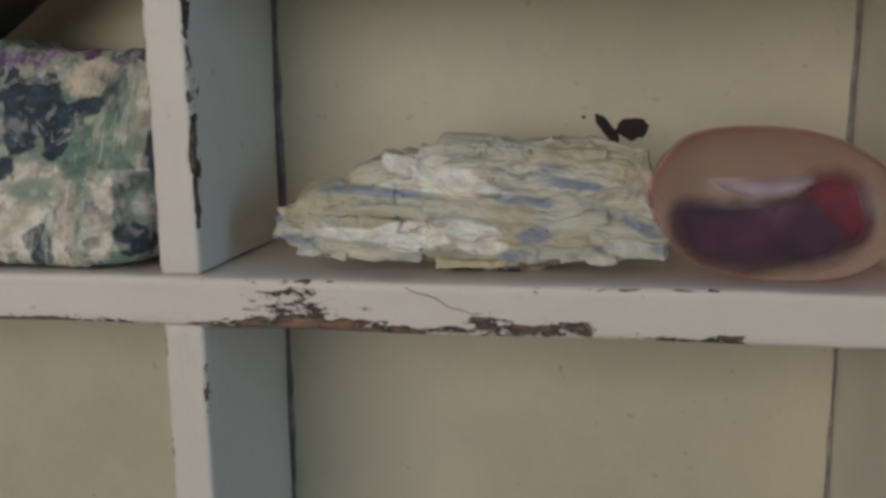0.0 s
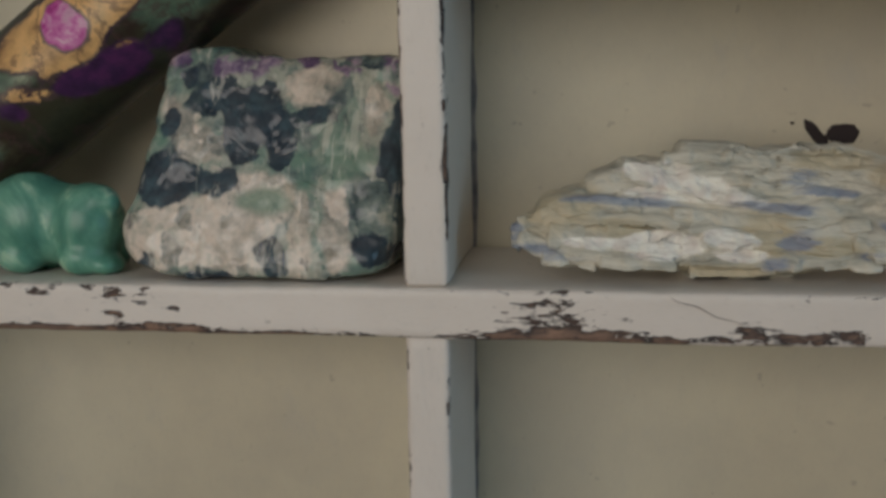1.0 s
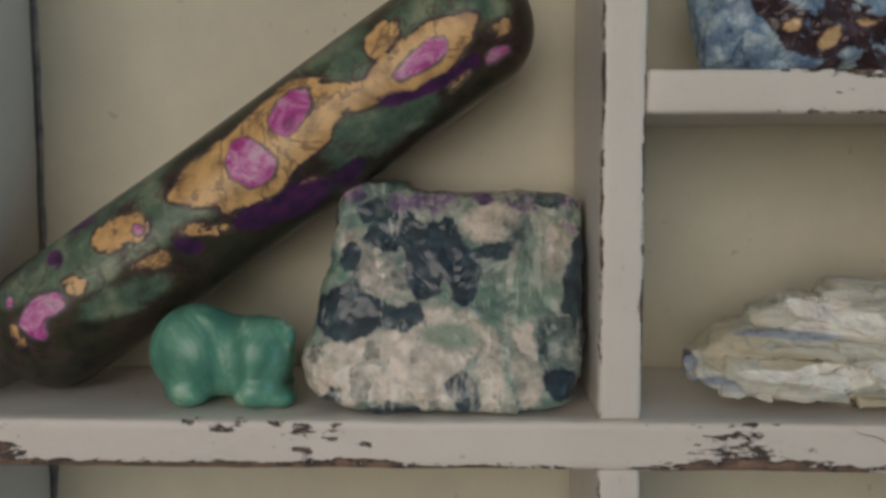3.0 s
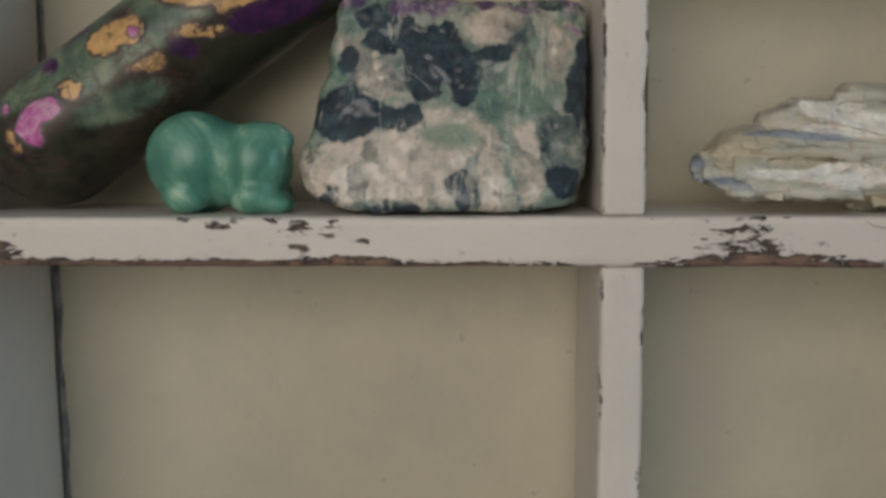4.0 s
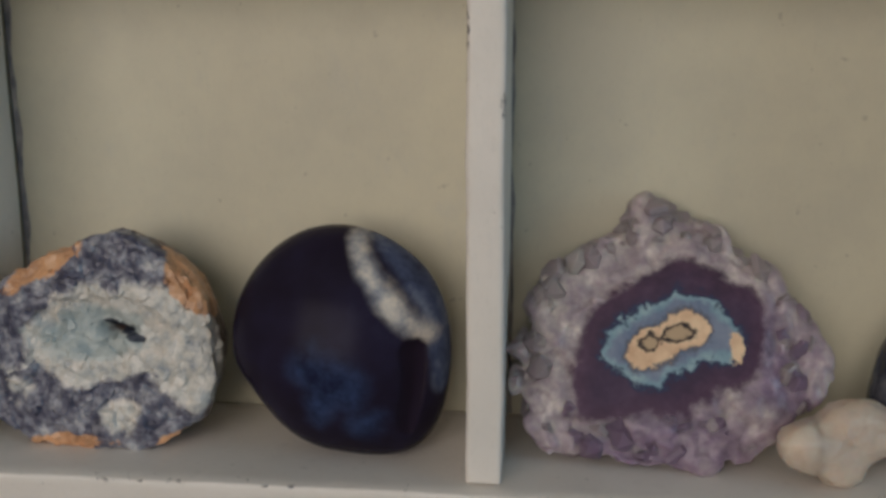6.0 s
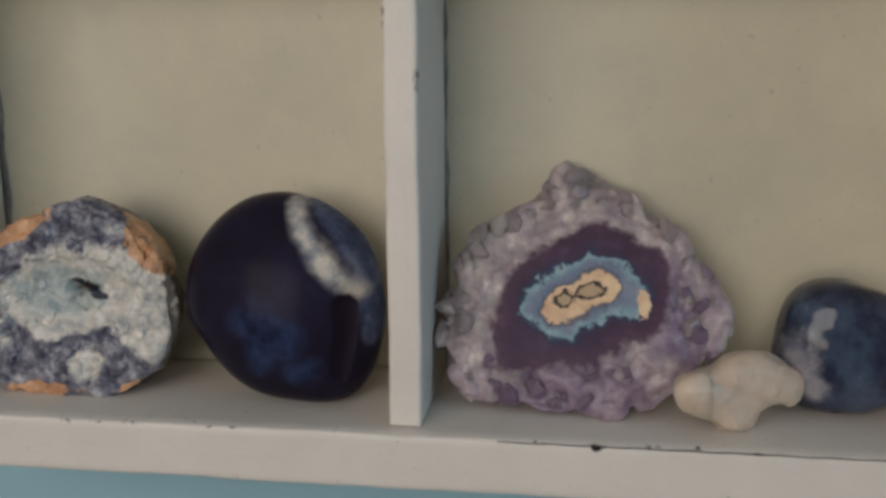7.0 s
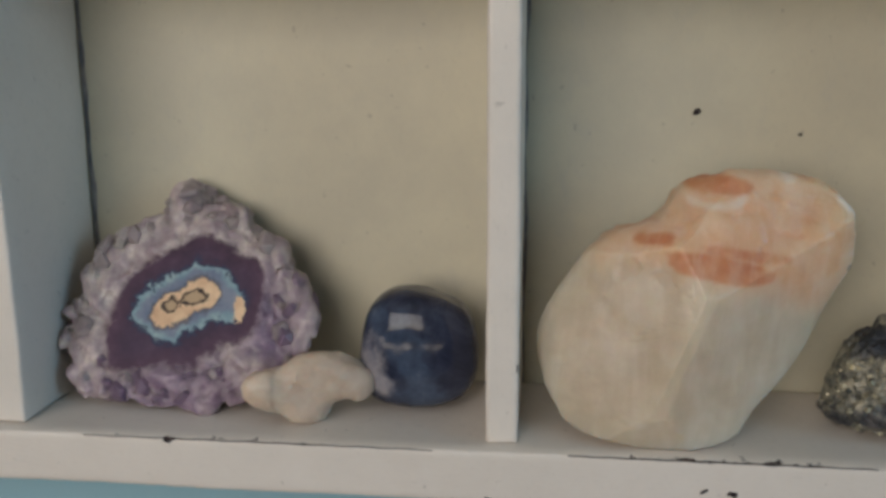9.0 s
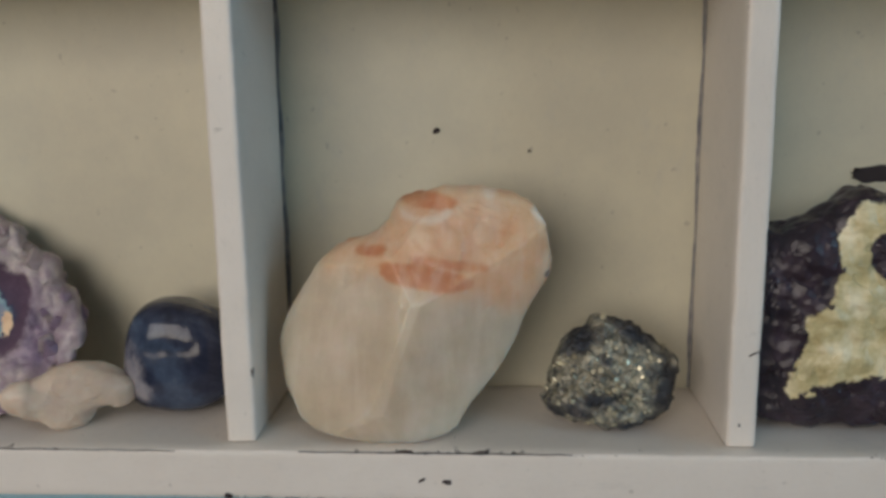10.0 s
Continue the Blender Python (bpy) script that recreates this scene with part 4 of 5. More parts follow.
# ---- lower left compartment: geode half, dark polished agate ----
def make_geode():
    outline = [(-48, 40), (-44, 54), (-28, 64), (-10, 71), (0, 76), (12, 74), (23, 68), (38, 54), (43, 32), (38, 13), (23, 1), (5, -1), (-10, -1), (-30, 2), (-44, 16)]
    p, faces = pillow(outline, 0.004, 0.034, 2.6, 2, 220, 64)
    d = 1 - np.hypot((p[:, 0] * 1000 - 0) / 27, (p[:, 2] * 1000 - 40) / 15)
    hollow = np.clip(d, 0, 1)
    face = (p[:, 1] < 0.001)
    p[:, 1] += np.where(face, 0.007 * hollow ** 0.7 + 0.012 * np.clip(1 - np.hypot((p[:, 0] * 1000 - 5) / 9, (p[:, 2] * 1000 - 41) / 3.2), 0, 1), 0)
    p = rough(p, faces, ("facet", 0.0026, 120, 5), ("fractal", 0.0014, 70, 3), ("facet", 0.0012, 280, 8), keep=lambda a: np.where(a[:, 1] < 0.006, 1.0, 0.45))
    p[:, 1] += 0.15 * p[:, 2]
    p[:, 2] = np.maximum(p[:, 2], 0.0)
    white = [[(-28, 38), (-20, 51), (-6, 57), (8, 58), (25, 56), (36, 50), (43, 41), (42, 22), (34, 14), (27, 20), (20, 29), (8, 26), (-8, 24), (-22, 28)], [(2, 16), (14, 16), (12, 8), (3, 7)], [(-32, 26), (-26, 24), (-28, 18), (-34, 20)]]
    pale = [(-4, 40, 21, 10, 5)]
    pit = [(5, 42, 6, 2.4, -20), (12, 39, 4, 1.4, -10)]
    orange = [(-22, 63, 15, 5.0, 27), (31, 58, 13, 4.4, -52), (-12, 2, 15, 3.6, 4), (27, 4, 6, 3, 30), (-44, 52, 5, 4, 50)]
    rim = np.clip(1 - np.minimum(1, np.abs(p[:, 1] - 0.15 * p[:, 2] - 0.012) / 0.012), 0, 1) * 1.2 - 0.7
    fields = {"white": zones(p, white, 6), "pale": spots(p, pale), "pit": spots(p, pit), "orange": spots(p, orange), "rim": np.maximum(rim, -0.2 - inside(p, outline, 7))}
    m = Mat("druzy_geode")
    base = m.ramp(m.noise(130, 7, 0.72), [(0.32, col(28, 27, 38)), (0.46, col(58, 58, 72)), (0.57, col(98, 99, 107)), (0.7, col(148, 146, 144))])
    milk = m.ramp(m.noise(150, 6, 0.7), [(0.3, col(106, 110, 116)), (0.48, col(150, 148, 142)), (0.7, col(178, 170, 162))])
    c = m.mix(m.wobbled("white", 0.6, 85, 0.3, 9, None, 150, -0.15), base, milk)
    c = m.mix(m.wobbled("pale", 0.4, 90, 0.2, 5), c, m.ramp(m.noise(110, 5), [(0.3, col(108, 118, 120)), (0.7, col(146, 150, 146))]))
    c = m.mix(m.wobbled("rim", 0.4, 90, 0.15), c, m.ramp(m.noise(110, 5), [(0.35, col(42, 34, 40)), (0.65, col(88, 70, 62))]))
    c = m.mix(m.wobbled("orange", 0.45, 90, 0.1, 8, None, 140), c, m.ramp(m.noise(130, 5), [(0.3, col(126, 92, 68)), (0.6, col(162, 124, 92))]))
    c = m.mix(m.wobbled("pit", 0.3, 150, 0.12), c, col(40, 44, 54))
    m.bump(m.math("ADD", m.cells(330), m.noise(260, 4)), 0.5, 0.0008)
    ob = thing("geode_half", "rough geode half with a white druzy hollow and orange rind", "geode", (-0.244, 0.2300, BASE[1]))
    front = p[:, 1] - 0.15 * p[:, 2] < 0.010
    split(ob, p, faces, m.done(c, 0.3), False, fields, [("hollow", "pale grey crystal lined hollow", front & (fields["pale"] > 0))] + [("rind", "orange outer rind", front & (spots(p, [row]) > 0)) for row in orange] + [("crystal_lining", "blue and white druzy crystals", front)], "shell", "dark rough outer shell")


def make_agate():
    outline = [(-41, 1), (-39, 13), (-31, 26), (-19, 35), (-7, 38), (5, 37), (17, 32), (27, 24), (33, 14), (36, 2), (36, -12), (33, -26), (27, -35), (18, -39), (4, -39), (-11, -37), (-23, -30), (-33, -18), (-40, -8)]
    p, faces = pillow([(1.01 * x + 1.7, 1.03 * z + 1.1) for x, z in outline], 0.026, 0.024, 2.0, 2, 180, 60)
    white = [[(3, 39), (9, 40), (10, 34), (14, 29), (21, 20), (28, 13), (34, 8), (33, 4), (26, 7), (20, 12), (15, 17), (11, 23), (7, 30)]]
    # slate band; its lower end paints in the reflection right of the groove
    slate = [[(9, 40), (25, 36), (35, 26), (40, 15), (40, -10), (34, -16), (32, 2), (30, 14), (23, 22), (16, 31)]]
    blue = [[(-14, -3), (-5, 8), (-2, 1), (9, -1), (15, -8), (10, -19), (3, -14), (-3, -24), (-7, -20), (-8, -9)], [(6, -20), (18, -16), (16, -26), (8, -28)]]
    # a long shallow groove cut into the polished skin
    groove = [[(22, 5), (31, 6), (32, -6), (29, -21), (26, -29), (21, -24), (24, -8)]]
    p[:, 1] += 0.12 * p[:, 2]
    fields = {"white": zones(p, white, 5), "slate": zones(p, slate, 5), "blue": zones(p, blue, 6), "groove": zones(p, groove, 3.5)}
    p[:, 1] += np.where(p[:, 1] < 0.004, 0.003 * np.sqrt(np.clip(fields["groove"], 0, 1)), 0)
    m = Mat("dark_blue_agate")
    base = m.ramp(m.noise(30, 5, 0.6), [(0.35, (0.016, 0.012, 0.022, 1)), (0.6, (0.022, 0.018, 0.038, 1)), (0.8, (0.034, 0.032, 0.062, 1))])
    c = m.mix(m.wobbled("blue", 0.5, 60, 0.8, 8), base, m.ramp(m.noise(80, 6, 0.7), [(0.35, (0.014, 0.017, 0.042, 1)), (0.6, (0.036, 0.056, 0.125, 1)), (0.8, (0.08, 0.105, 0.19, 1))]))
    c = m.mix(m.wobbled("slate", 0.2, 60, 0.4, 7), c, m.ramp(m.noise(60, 6, 0.65), [(0.3, col(34, 39, 58)), (0.5, col(60, 69, 92)), (0.72, col(104, 112, 126))]))
    c = m.mix(m.wobbled("white", 0.36, 80, 0.55, 8, None, 0, 0.0), c, m.ramp(m.noise(90, 6, 0.7), [(0.32, col(78, 84, 98)), (0.46, col(124, 126, 130)), (0.62, col(172, 166, 156))]))
    c = m.mix(m.wobbled("groove", 0.1, 60, 0.3), c, (0.020, 0.014, 0.026, 1))
    m.bump(m.noise(40, 2), 0.03, 0.001)
    ob = thing("polished_agate", "dark blue polished agate egg with a white streak", "polished stone", (-0.1590, 0.2435, BASE[1] + 0.0385))
    split(ob, p, faces, m.done(c, 0.25, Specular_IOR_Level=0.05), True, fields, [("white_band", "cloudy white and slate band with a painted reflection", (fields["slate"] > 0) & (p[:, 1] < 0)), ("groove", "shallow dark groove", (fields["groove"] > 0) & (p[:, 1] < 0))])


# ---- lower middle compartment: amethyst slice, white quartz, blue tumbled stone ----
def make_amethyst():
    lean = 0.42
    outline = [(-56, -6), (-49, -3), (-44, -1), (-43, 6), (-47, 10), (-43, 14), (-39, 24), (-29, 25), (-24, 32), (-17, 33), (-10, 36), (-10, 43), (-6, 47), (0, 45), (4, 41), (14, 41), (23, 35), (27, 27), (37, 24), (43, 16), (50, 8), (54, -2), (56, -11), (54, -18), (47, -23), (40, -28), (34, -35), (26, -38), (20, -39), (9, -41), (1, -41), (-9, -41), (-20, -38), (-30, -39), (-40, -37), (-42, -32), (-47, -29), (-43, -24), (-51, -19), (-51, -14), (-48, -10)]
    outline = [(0.985 * x, 0.98 * z - (0.6 if z > 0 else 0)) for x, z in outline]
    p, faces = pillow(outline, 0.006, 0.009, 5.0, 1, 260, 70)
    core = inside(p, [(-31, -19), (-29, -4), (-24, 8), (-16, 15), (-5, 20), (1, 26), (11, 25), (18, 22), (29, 17), (34, 12), (34, -2), (32, -10), (24, -14), (14, -18), (8, -25), (0, -25), (-8, -23), (-21, -26), (-29, -25)], 12, 1)
    ring = np.clip(-core * 4 + 0.25, 0, 1)
    p = rough(p, faces, ("facet", 0.0046, 80, 3), ("facet", 0.0012, 190, 6), ("fractal", 0.0012, 90, 1), keep=lambda a: np.where(a[:, 1] < 0, ring, 1.0))
    eye = inside(p, [(-22, -5), (-19, 1), (-14, 7), (-7, 10), (1, 14), (4, 18), (7, 15), (14, 16), (18, 14), (20, 10), (25, 6), (27, 0), (27, -5), (21, -6), (13, -7), (8, -11), (2, -11), (0, -16), (-7, -15), (-13, -12), (-19, -9)], 10, 1)
    cream = inside(p, [(-12, -4), (-9, 2), (-2, 3), (4, 8), (11, 9), (15, 5), (14, 0), (8, -2), (2, -6), (-2, -7), (-5, -9), (-10, -8)], 5, 1)
    spark = spots(p, [(24.5, -2, 2.2, 4.2, 10)])
    pupil = spots(p, [(-4, -1, 4.2, 3.0, 15), (5.2, 2, 4.8, 2.8, 15)])
    fields = {"core": core, "eye": eye, "cream": cream, "pupil": pupil, "spark": spark, "violet": spots(p, [(2, -34, 30, 13, 0), (38, -10, 11, 20, 20)])}
    m = Mat("stalactite_slice")
    base = m.ramp(m.noise(150, 6, 0.7), [(0.3, col(106, 95, 101)), (0.46, col(126, 116, 119)), (0.58, col(142, 133, 132)), (0.74, col(172, 164, 158))])
    zone = m.ramp(m.noise(130, 6, 0.7), [(0.3, col(66, 53, 74)), (0.5, col(94, 79, 100)), (0.7, col(128, 113, 126))])
    base = m.mix(m.math("MULTIPLY", m.wobbled("violet", 0.7, 60, 0.7, 6), 0.8), base, zone)
    plum = m.ramp(m.noise(70, 6, 0.65), [(0.3, col(42, 29, 44)), (0.5, col(58, 40, 56)), (0.7, col(72, 54, 70))])
    c = m.mix(m.wobbled("core", 0.30, 110, 0.16, 7), base, plum)
    c = m.mix(m.math("MULTIPLY", m.wobbled("core", 0.3, 60, 0.4, 6, None, 0, 0.45), 0.45), c, col(36, 31, 52))
    jag = m.math("ADD", m.math("MULTIPLY", m.math("SUBTRACT", m.noise(300, 5, 0.75), 0.5), 1.0), m.math("MULTIPLY", m.math("SUBTRACT", m.noise(110, 3), 0.5), 0.9))
    e = m.math("ADD", m.field("eye"), jag)
    c = m.mix(m.step(e, 0.07, -0.04), c, col(34, 40, 62))
    c = m.mix(m.step(e, 0.08, 0.12), c, m.ramp(m.noise(160, 4), [(0.3, col(84, 108, 120)), (0.5, col(102, 124, 132)), (0.7, col(120, 137, 139))]))
    e2 = m.math("ADD", m.field("eye"), m.math("MULTIPLY", jag, 0.6))
    c = m.mix(m.step(e2, 0.10, 0.30), c, m.ramp(m.noise(130, 4), [(0.3, col(76, 88, 108)), (0.7, col(104, 110, 122))]))
    cr = m.math("ADD", m.field("cream"), m.math("MULTIPLY", jag, 1.3))
    cream_c = m.ramp(m.noise(160, 5), [(0.3, col(160, 130, 104)), (0.6, col(180, 156, 128))])
    c = m.mix(m.step(cr, 0.2, -0.36), c, col(66, 66, 74))
    c = m.mix(m.step(cr, 0.1, -0.14), c, cream_c)
    c = m.mix(m.step(m.math("ADD", m.field("spark"), m.math("MULTIPLY", jag, 2.5)), 0.12, 0.0), c, cream_c)
    pu = m.math("ADD", m.field("pupil"), m.math("MULTIPLY", jag, 2.2))
    c = m.mix(m.step(pu, 0.12, 0.02), c, col(34, 29, 31))
    c = m.mix(m.step(pu, 0.14, 0.42), c, col(142, 122, 98))
    m.bump(m.math("ADD", m.cells(220), m.noise(220, 4)), 0.14, 0.0006)
    gloss = m.mix(m.step(m.field("core"), 0.1), (0.28,) * 3 + (1,), (0.6,) * 3 + (1,))
    mat = m.done(c, gloss, Specular_IOR_Level=0.3, Subsurface_Weight=m.math("SUBTRACT", 0.85, m.math("MULTIPLY", m.step(m.field("core"), 0.1), 0.8)), Subsurface_Radius=(0.005, 0.004, 0.005), Subsurface_Scale=1.0)
    p[:, 1] += lean * p[:, 2]
    base_at = Vector((-0.0494, 0.2492, 1.1035))
    ob = thing("amethyst_slice", "amethyst stalactite slice with a blue and cream banded eye, leaning back", "crystal", base_at)
    split(ob, p, faces, mat, True, fields, [("eye", "banded blue and cream agate eye", (eye > 0) & (p[:, 1] - lean * p[:, 2] < 0)), ("core", "polished dark plum core", (core > 0) & (p[:, 1] - lean * p[:, 2] < 0))], "slice", "rough lilac crystal rim")
    # clear points: they take most of their colour from what lies behind them
    k = Mat("amethyst_points")
    tone = k.ramp(k.chance(), [(0.0, col(136, 125, 129)), (0.6, col(142, 132, 134)), (0.9, col(150, 141, 140)), (1.0, col(190, 182, 176))])
    tone = k.mix(k.math("MULTIPLY", k.noise(260, 4), 0.5), tone, col(136, 126, 129))
    k.bump(k.noise(420, 3), 0.35, 0.0005)
    pts = k.done(tone, 0.3, IOR=1.3, Transmission_Weight=0.45, Specular_IOR_Level=0.6, Subsurface_Weight=0.8, Subsurface_Radius=(0.007, 0.006, 0.007), Subsurface_Scale=1.0)
    deep = Mat("deep_amethyst_points")
    tone = deep.ramp(deep.chance(), [(0.0, col(108, 93, 112)), (0.6, col(116, 101, 119)), (0.9, col(126, 112, 127)), (1.0, col(168, 157, 162))])
    deep.bump(deep.noise(420, 3), 0.35, 0.0005)
    deep_pts = deep.done(tone, 0.3, IOR=1.3, Transmission_Weight=0.45, Specular_IOR_Level=0.6, Subsurface_Weight=0.8, Subsurface_Radius=(0.007, 0.006, 0.007), Subsurface_Scale=1.0)
    deep_kinds = [prism("crystal", 6, 0.0046, 0.0022, 0.0026, deep_pts), prism("crystal", 5, 0.0056, 0.0016, 0.0026, deep_pts, 0.8)]
    kinds = [prism("crystal", 6, 0.0046, 0.0026, 0.0026, pts), prism("crystal", 6, 0.0038, 0.0020, 0.0024, pts, 0.7), prism("crystal", 5, 0.0060, 0.0018, 0.0026, pts, 0.85)]
    poly = smooth_outline(outline, 1)
    made = 0
    for _ in range(4000):
        if made >= 290:
            break
        t = rng.random() * len(poly)
        i = int(t) % len(poly)
        edge = poly[i] * (1 - t % 1) + poly[(i + 1) % len(poly)] * (t % 1)
        r = rng.uniform(0.52, 1.0) ** 0.6 if rng.random() < 0.65 else rng.uniform(0.93, 1.0)
        x, z = edge * r
        if spots(np.array([[x / 1000, 0, z / 1000]]), [(2, 1, 37, 28, 15), (-16, -13, 19, 16, 0), (14, 12, 21, 17, 0)])[0] > 0:
            continue
        out = Vector((edge[0], 0, edge[1])).normalized()
        depth = -0.0018 if r < 0.93 else rng.uniform(-0.002, 0.007)
        way = out * (0.5 + 1.6 * max(0, r - 0.7) + (1.2 if r > 0.95 else 0)) + Vector((rng.uniform(-0.5, 0.5), -1.0 if r < 0.93 else rng.uniform(-0.7, 0.3), rng.uniform(-0.5, 0.5)))
        x, z = (x, z) if r < 0.93 else (x - 2.5 * out.x, z - 2.5 * out.z)
        at = Vector((x / 1000, depth + lean * z / 1000, z / 1000))
        if at.z + base_at.z < BASE[1] + 0.003:
            continue
        part("crystal", rng.choice(deep_kinds if z < -14 + 12 * rng.random() + max(0, x - 20) * 0.5 - max(0, -x - 20) and rng.random() < 0.8 else kinds), ob, "", aimed(at, way, rng.uniform(0, 6), rng.choice((0.45, 0.6, 0.8, 1.0)) if r < 0.93 else rng.choice((0.5, 0.7, 0.9, 1.15))))
        made += 1


def make_quartz():
    outline = [(-20, 19), (-14, 22), (-7, 22), (0, 27), (9, 28), (17, 25), (23, 20), (27, 15), (25, 8), (18, 9), (12, 8), (10, 4), (8, 0), (-2, 0), (-5, 4), (-15, 8), (-20, 13)]
    p, faces = pillow(outline, 0.010, 0.009, 3.0, 1, 160, 36)
    p = rough(p, faces, ("fractal", 0.0014, 45, 4), ("facet", 0.0012, 110, 5), ("fractal", 0.0003, 240, 7))
    p[:, 1] += 0.43 * (p[:, 0] + 0.02)
    p[:, 2] = np.maximum(p[:, 2] - 0.0005, 0)
    m = Mat("milky_quartz")
    c = m.ramp(m.noise(70, 6, 0.65), [(0.3, (0.52, 0.41, 0.32, 1)), (0.5, (0.60, 0.49, 0.39, 1)), (0.7, (0.68, 0.58, 0.48, 1))])
    m.bump(m.noise(240, 5), 0.35, 0.0006)
    mat = m.done(c, 0.42, Subsurface_Weight=0.8, Subsurface_Radius=(0.014, 0.010, 0.008), Subsurface_Scale=1.0)
    ob = thing("white_quartz", "small milky cream quartz piece lying before the amethyst", "rock", (0.0035, 0.2190, BASE[1]))
    split(ob, p, faces, mat, True, {}, [("lobe", "rounded milky lobe", p[:, 0] < -0.0075)])


def make_sodalite():
    outline = [(-24, 12), (-21, 33), (-15, 45), (-6, 48.5), (6, 48), (20, 42), (25, 30), (25, 10), (16, 1), (-4, -1), (-18, 2)]
    p, faces = pillow(outline, 0.0165, 0.0165, 3.0, 3, 170, 44)
    p = rough(p, faces, ("fractal", 0.0012, 28, 3))
    p[:, 2] -= p[:, 2].min()
    white = [(-16, 22, 5, 8, 20), (-12, 14, 6, 4, -30)]
    bright = [(0, 24, 7, 16, 10), (-8, 37, 9, 6, 0), (2, 8, 9, 6, 0)]
    m = Mat("sodalite")
    base = m.ramp(m.noise(60, 6, 0.68, None, 1.2), [(0.3, (0.014, 0.016, 0.032, 1)), (0.5, (0.030, 0.036, 0.066, 1)), (0.66, (0.055, 0.070, 0.11, 1)), (0.8, (0.15, 0.17, 0.21, 1))])
    c = m.mix(m.wobbled("bright", 0.8, 70, 0.4, 6), base, m.ramp(m.noise(90, 6, 0.7), [(0.3, (0.022, 0.032, 0.062, 1)), (0.6, (0.065, 0.09, 0.145, 1)), (0.8, (0.17, 0.20, 0.25, 1))]))
    c = m.mix(m.math("MULTIPLY", m.wobbled("white", 1.0, 55, 0.6, 8), 0.7), c, m.ramp(m.noise(110, 6, 0.7), [(0.3, col(84, 88, 104)), (0.7, col(134, 130, 132))]))
    m.bump(m.noise(60, 3), 0.04, 0.001)
    ob = thing("tumbled_sodalite", "glossy tumbled sodalite stone, deep blue with pale veins", "polished stone", (0.0452, 0.2510, BASE[1]))
    fields = {"white": spots(p, white), "bright": spots(p, bright)}
    split(ob, p, faces, m.done(c, 0.15, Specular_IOR_Level=0.4), True, fields, [("pale_patch", "pale grey veined patch", (fields["white"] > 0) & (p[:, 1] < 0))])


# ---- lower right compartment: orange calcite, pyrite ----
def make_calcite():
    outline = [(-54, 34), (-52, 43), (-45, 56), (-36, 69), (-30, 76), (-14, 79), (-9, 86), (-4, 94), (7, 97), (16, 98), (29, 97), (44, 95), (52, 88), (54, 79), (55, 67), (52, 61), (45, 50), (42, 40), (37, 30), (28, 20), (21, 11), (18, 4), (6, 0), (-10, -1), (-25, 1), (-42, 6), (-47, 11), (-52, 22)]
    p, faces = pillow(outline, 0.022, 0.020, 5.0, 1, 240, 60)
    # cleaved faces: the front is cut by a few planes
    for nx, ny, nz, d in [(-0.5, -0.866, 0.186, 0.0282), (0.4, -0.917, -0.149, 0.0138), (0.05, -0.9, 0.44, 0.0453), (0.0, -0.88, -0.47, 0.0120), (-0.45, -0.6, 0.66, 0.0600)]:
        nn = np.array([nx, ny, nz]) / math.sqrt(nx * nx + ny * ny + nz * nz)
        over = p @ nn - d
        p = p - np.where(over > 0, over, 0)[:, None] * nn * 0.92
    p = rough(p, faces, ("fractal", 0.0012, 30, 2), ("facet", 0.0026, 70, 9), ("facet", 0.0016, 170, 4), keep=lambda a: np.clip(0.30 + (a[:, 2] - 0.060) * 16, 0.14, 1))
    p[:, 2] = np.maximum(p[:, 2], 0)
    orange = [[(-8, 89), (-3, 97), (16, 101), (28, 100), (48, 98), (54, 88), (57, 76), (55, 66), (45, 53), (34, 58), (25, 62), (7, 65), (-9, 70), (-20, 73), (-34, 68), (-28, 80), (-11, 83)]]
    deep = [[(-9, 72), (1, 71), (19, 68), (26, 64), (16, 62), (1, 65), (-9, 67)], [(-4, 97), (7, 97), (19, 94), (16, 91), (-2, 92)], [(-18, 76), (-8, 77), (-10, 74), (-20, 74)], [(4, 74), (30, 71), (30, 69), (4, 72)]]
    white = [[(-3, 91), (1, 88), (12, 88), (16, 91), (17, 89), (12, 86), (0, 86), (-4, 89)], [(47, 92), (52, 89), (51, 85), (48, 87)], [(28, 98), (34, 98), (33, 95), (29, 95)]]
    fields = {"orange": zones(p, orange, 9), "deep": zones(p, deep, 3), "white": zones(p, white, 3), "fleck": spots(p, [(54.0, 65, 2.6, 1.8, -20)])}
    m = Mat("orange_calcite")
    base = m.ramp(m.noise(35, 6, 0.62), [(0.3, (0.50, 0.42, 0.31, 1)), (0.48, (0.59, 0.505, 0.385, 1)), (0.7, (0.69, 0.605, 0.495, 1))])
    peach = m.ramp(m.noise(60, 6, 0.65), [(0.3, (0.64, 0.38, 0.22, 1)), (0.5, (0.70, 0.46, 0.29, 1)), (0.72, (0.74, 0.56, 0.41, 1))])
    rust = m.ramp(m.noise(110, 5, 0.6), [(0.3, (0.50, 0.17, 0.07, 1)), (0.65, (0.62, 0.30, 0.15, 1))])
    c = m.mix(m.wobbled("orange", 0.4, 45, 0.8, 7, None, 0, -0.3), base, peach)
    along = m.scaled(0.5, 1, 1.8, (0, 8, 0))
    c = m.mix(m.math("MULTIPLY", m.wobbled("deep", 0.3, 80, 0.4, 7, along, 0, -0.3), 0.9), c, rust)
    c = m.mix(m.math("MULTIPLY", m.wobbled("white", 0.3, 110, 0.4, 7, None, 0, -0.1), 0.5), c, (0.80, 0.76, 0.70, 1))
    c = m.mix(m.wobbled("fleck", 0.2, 200, 0.2), c, col(70, 46, 44))
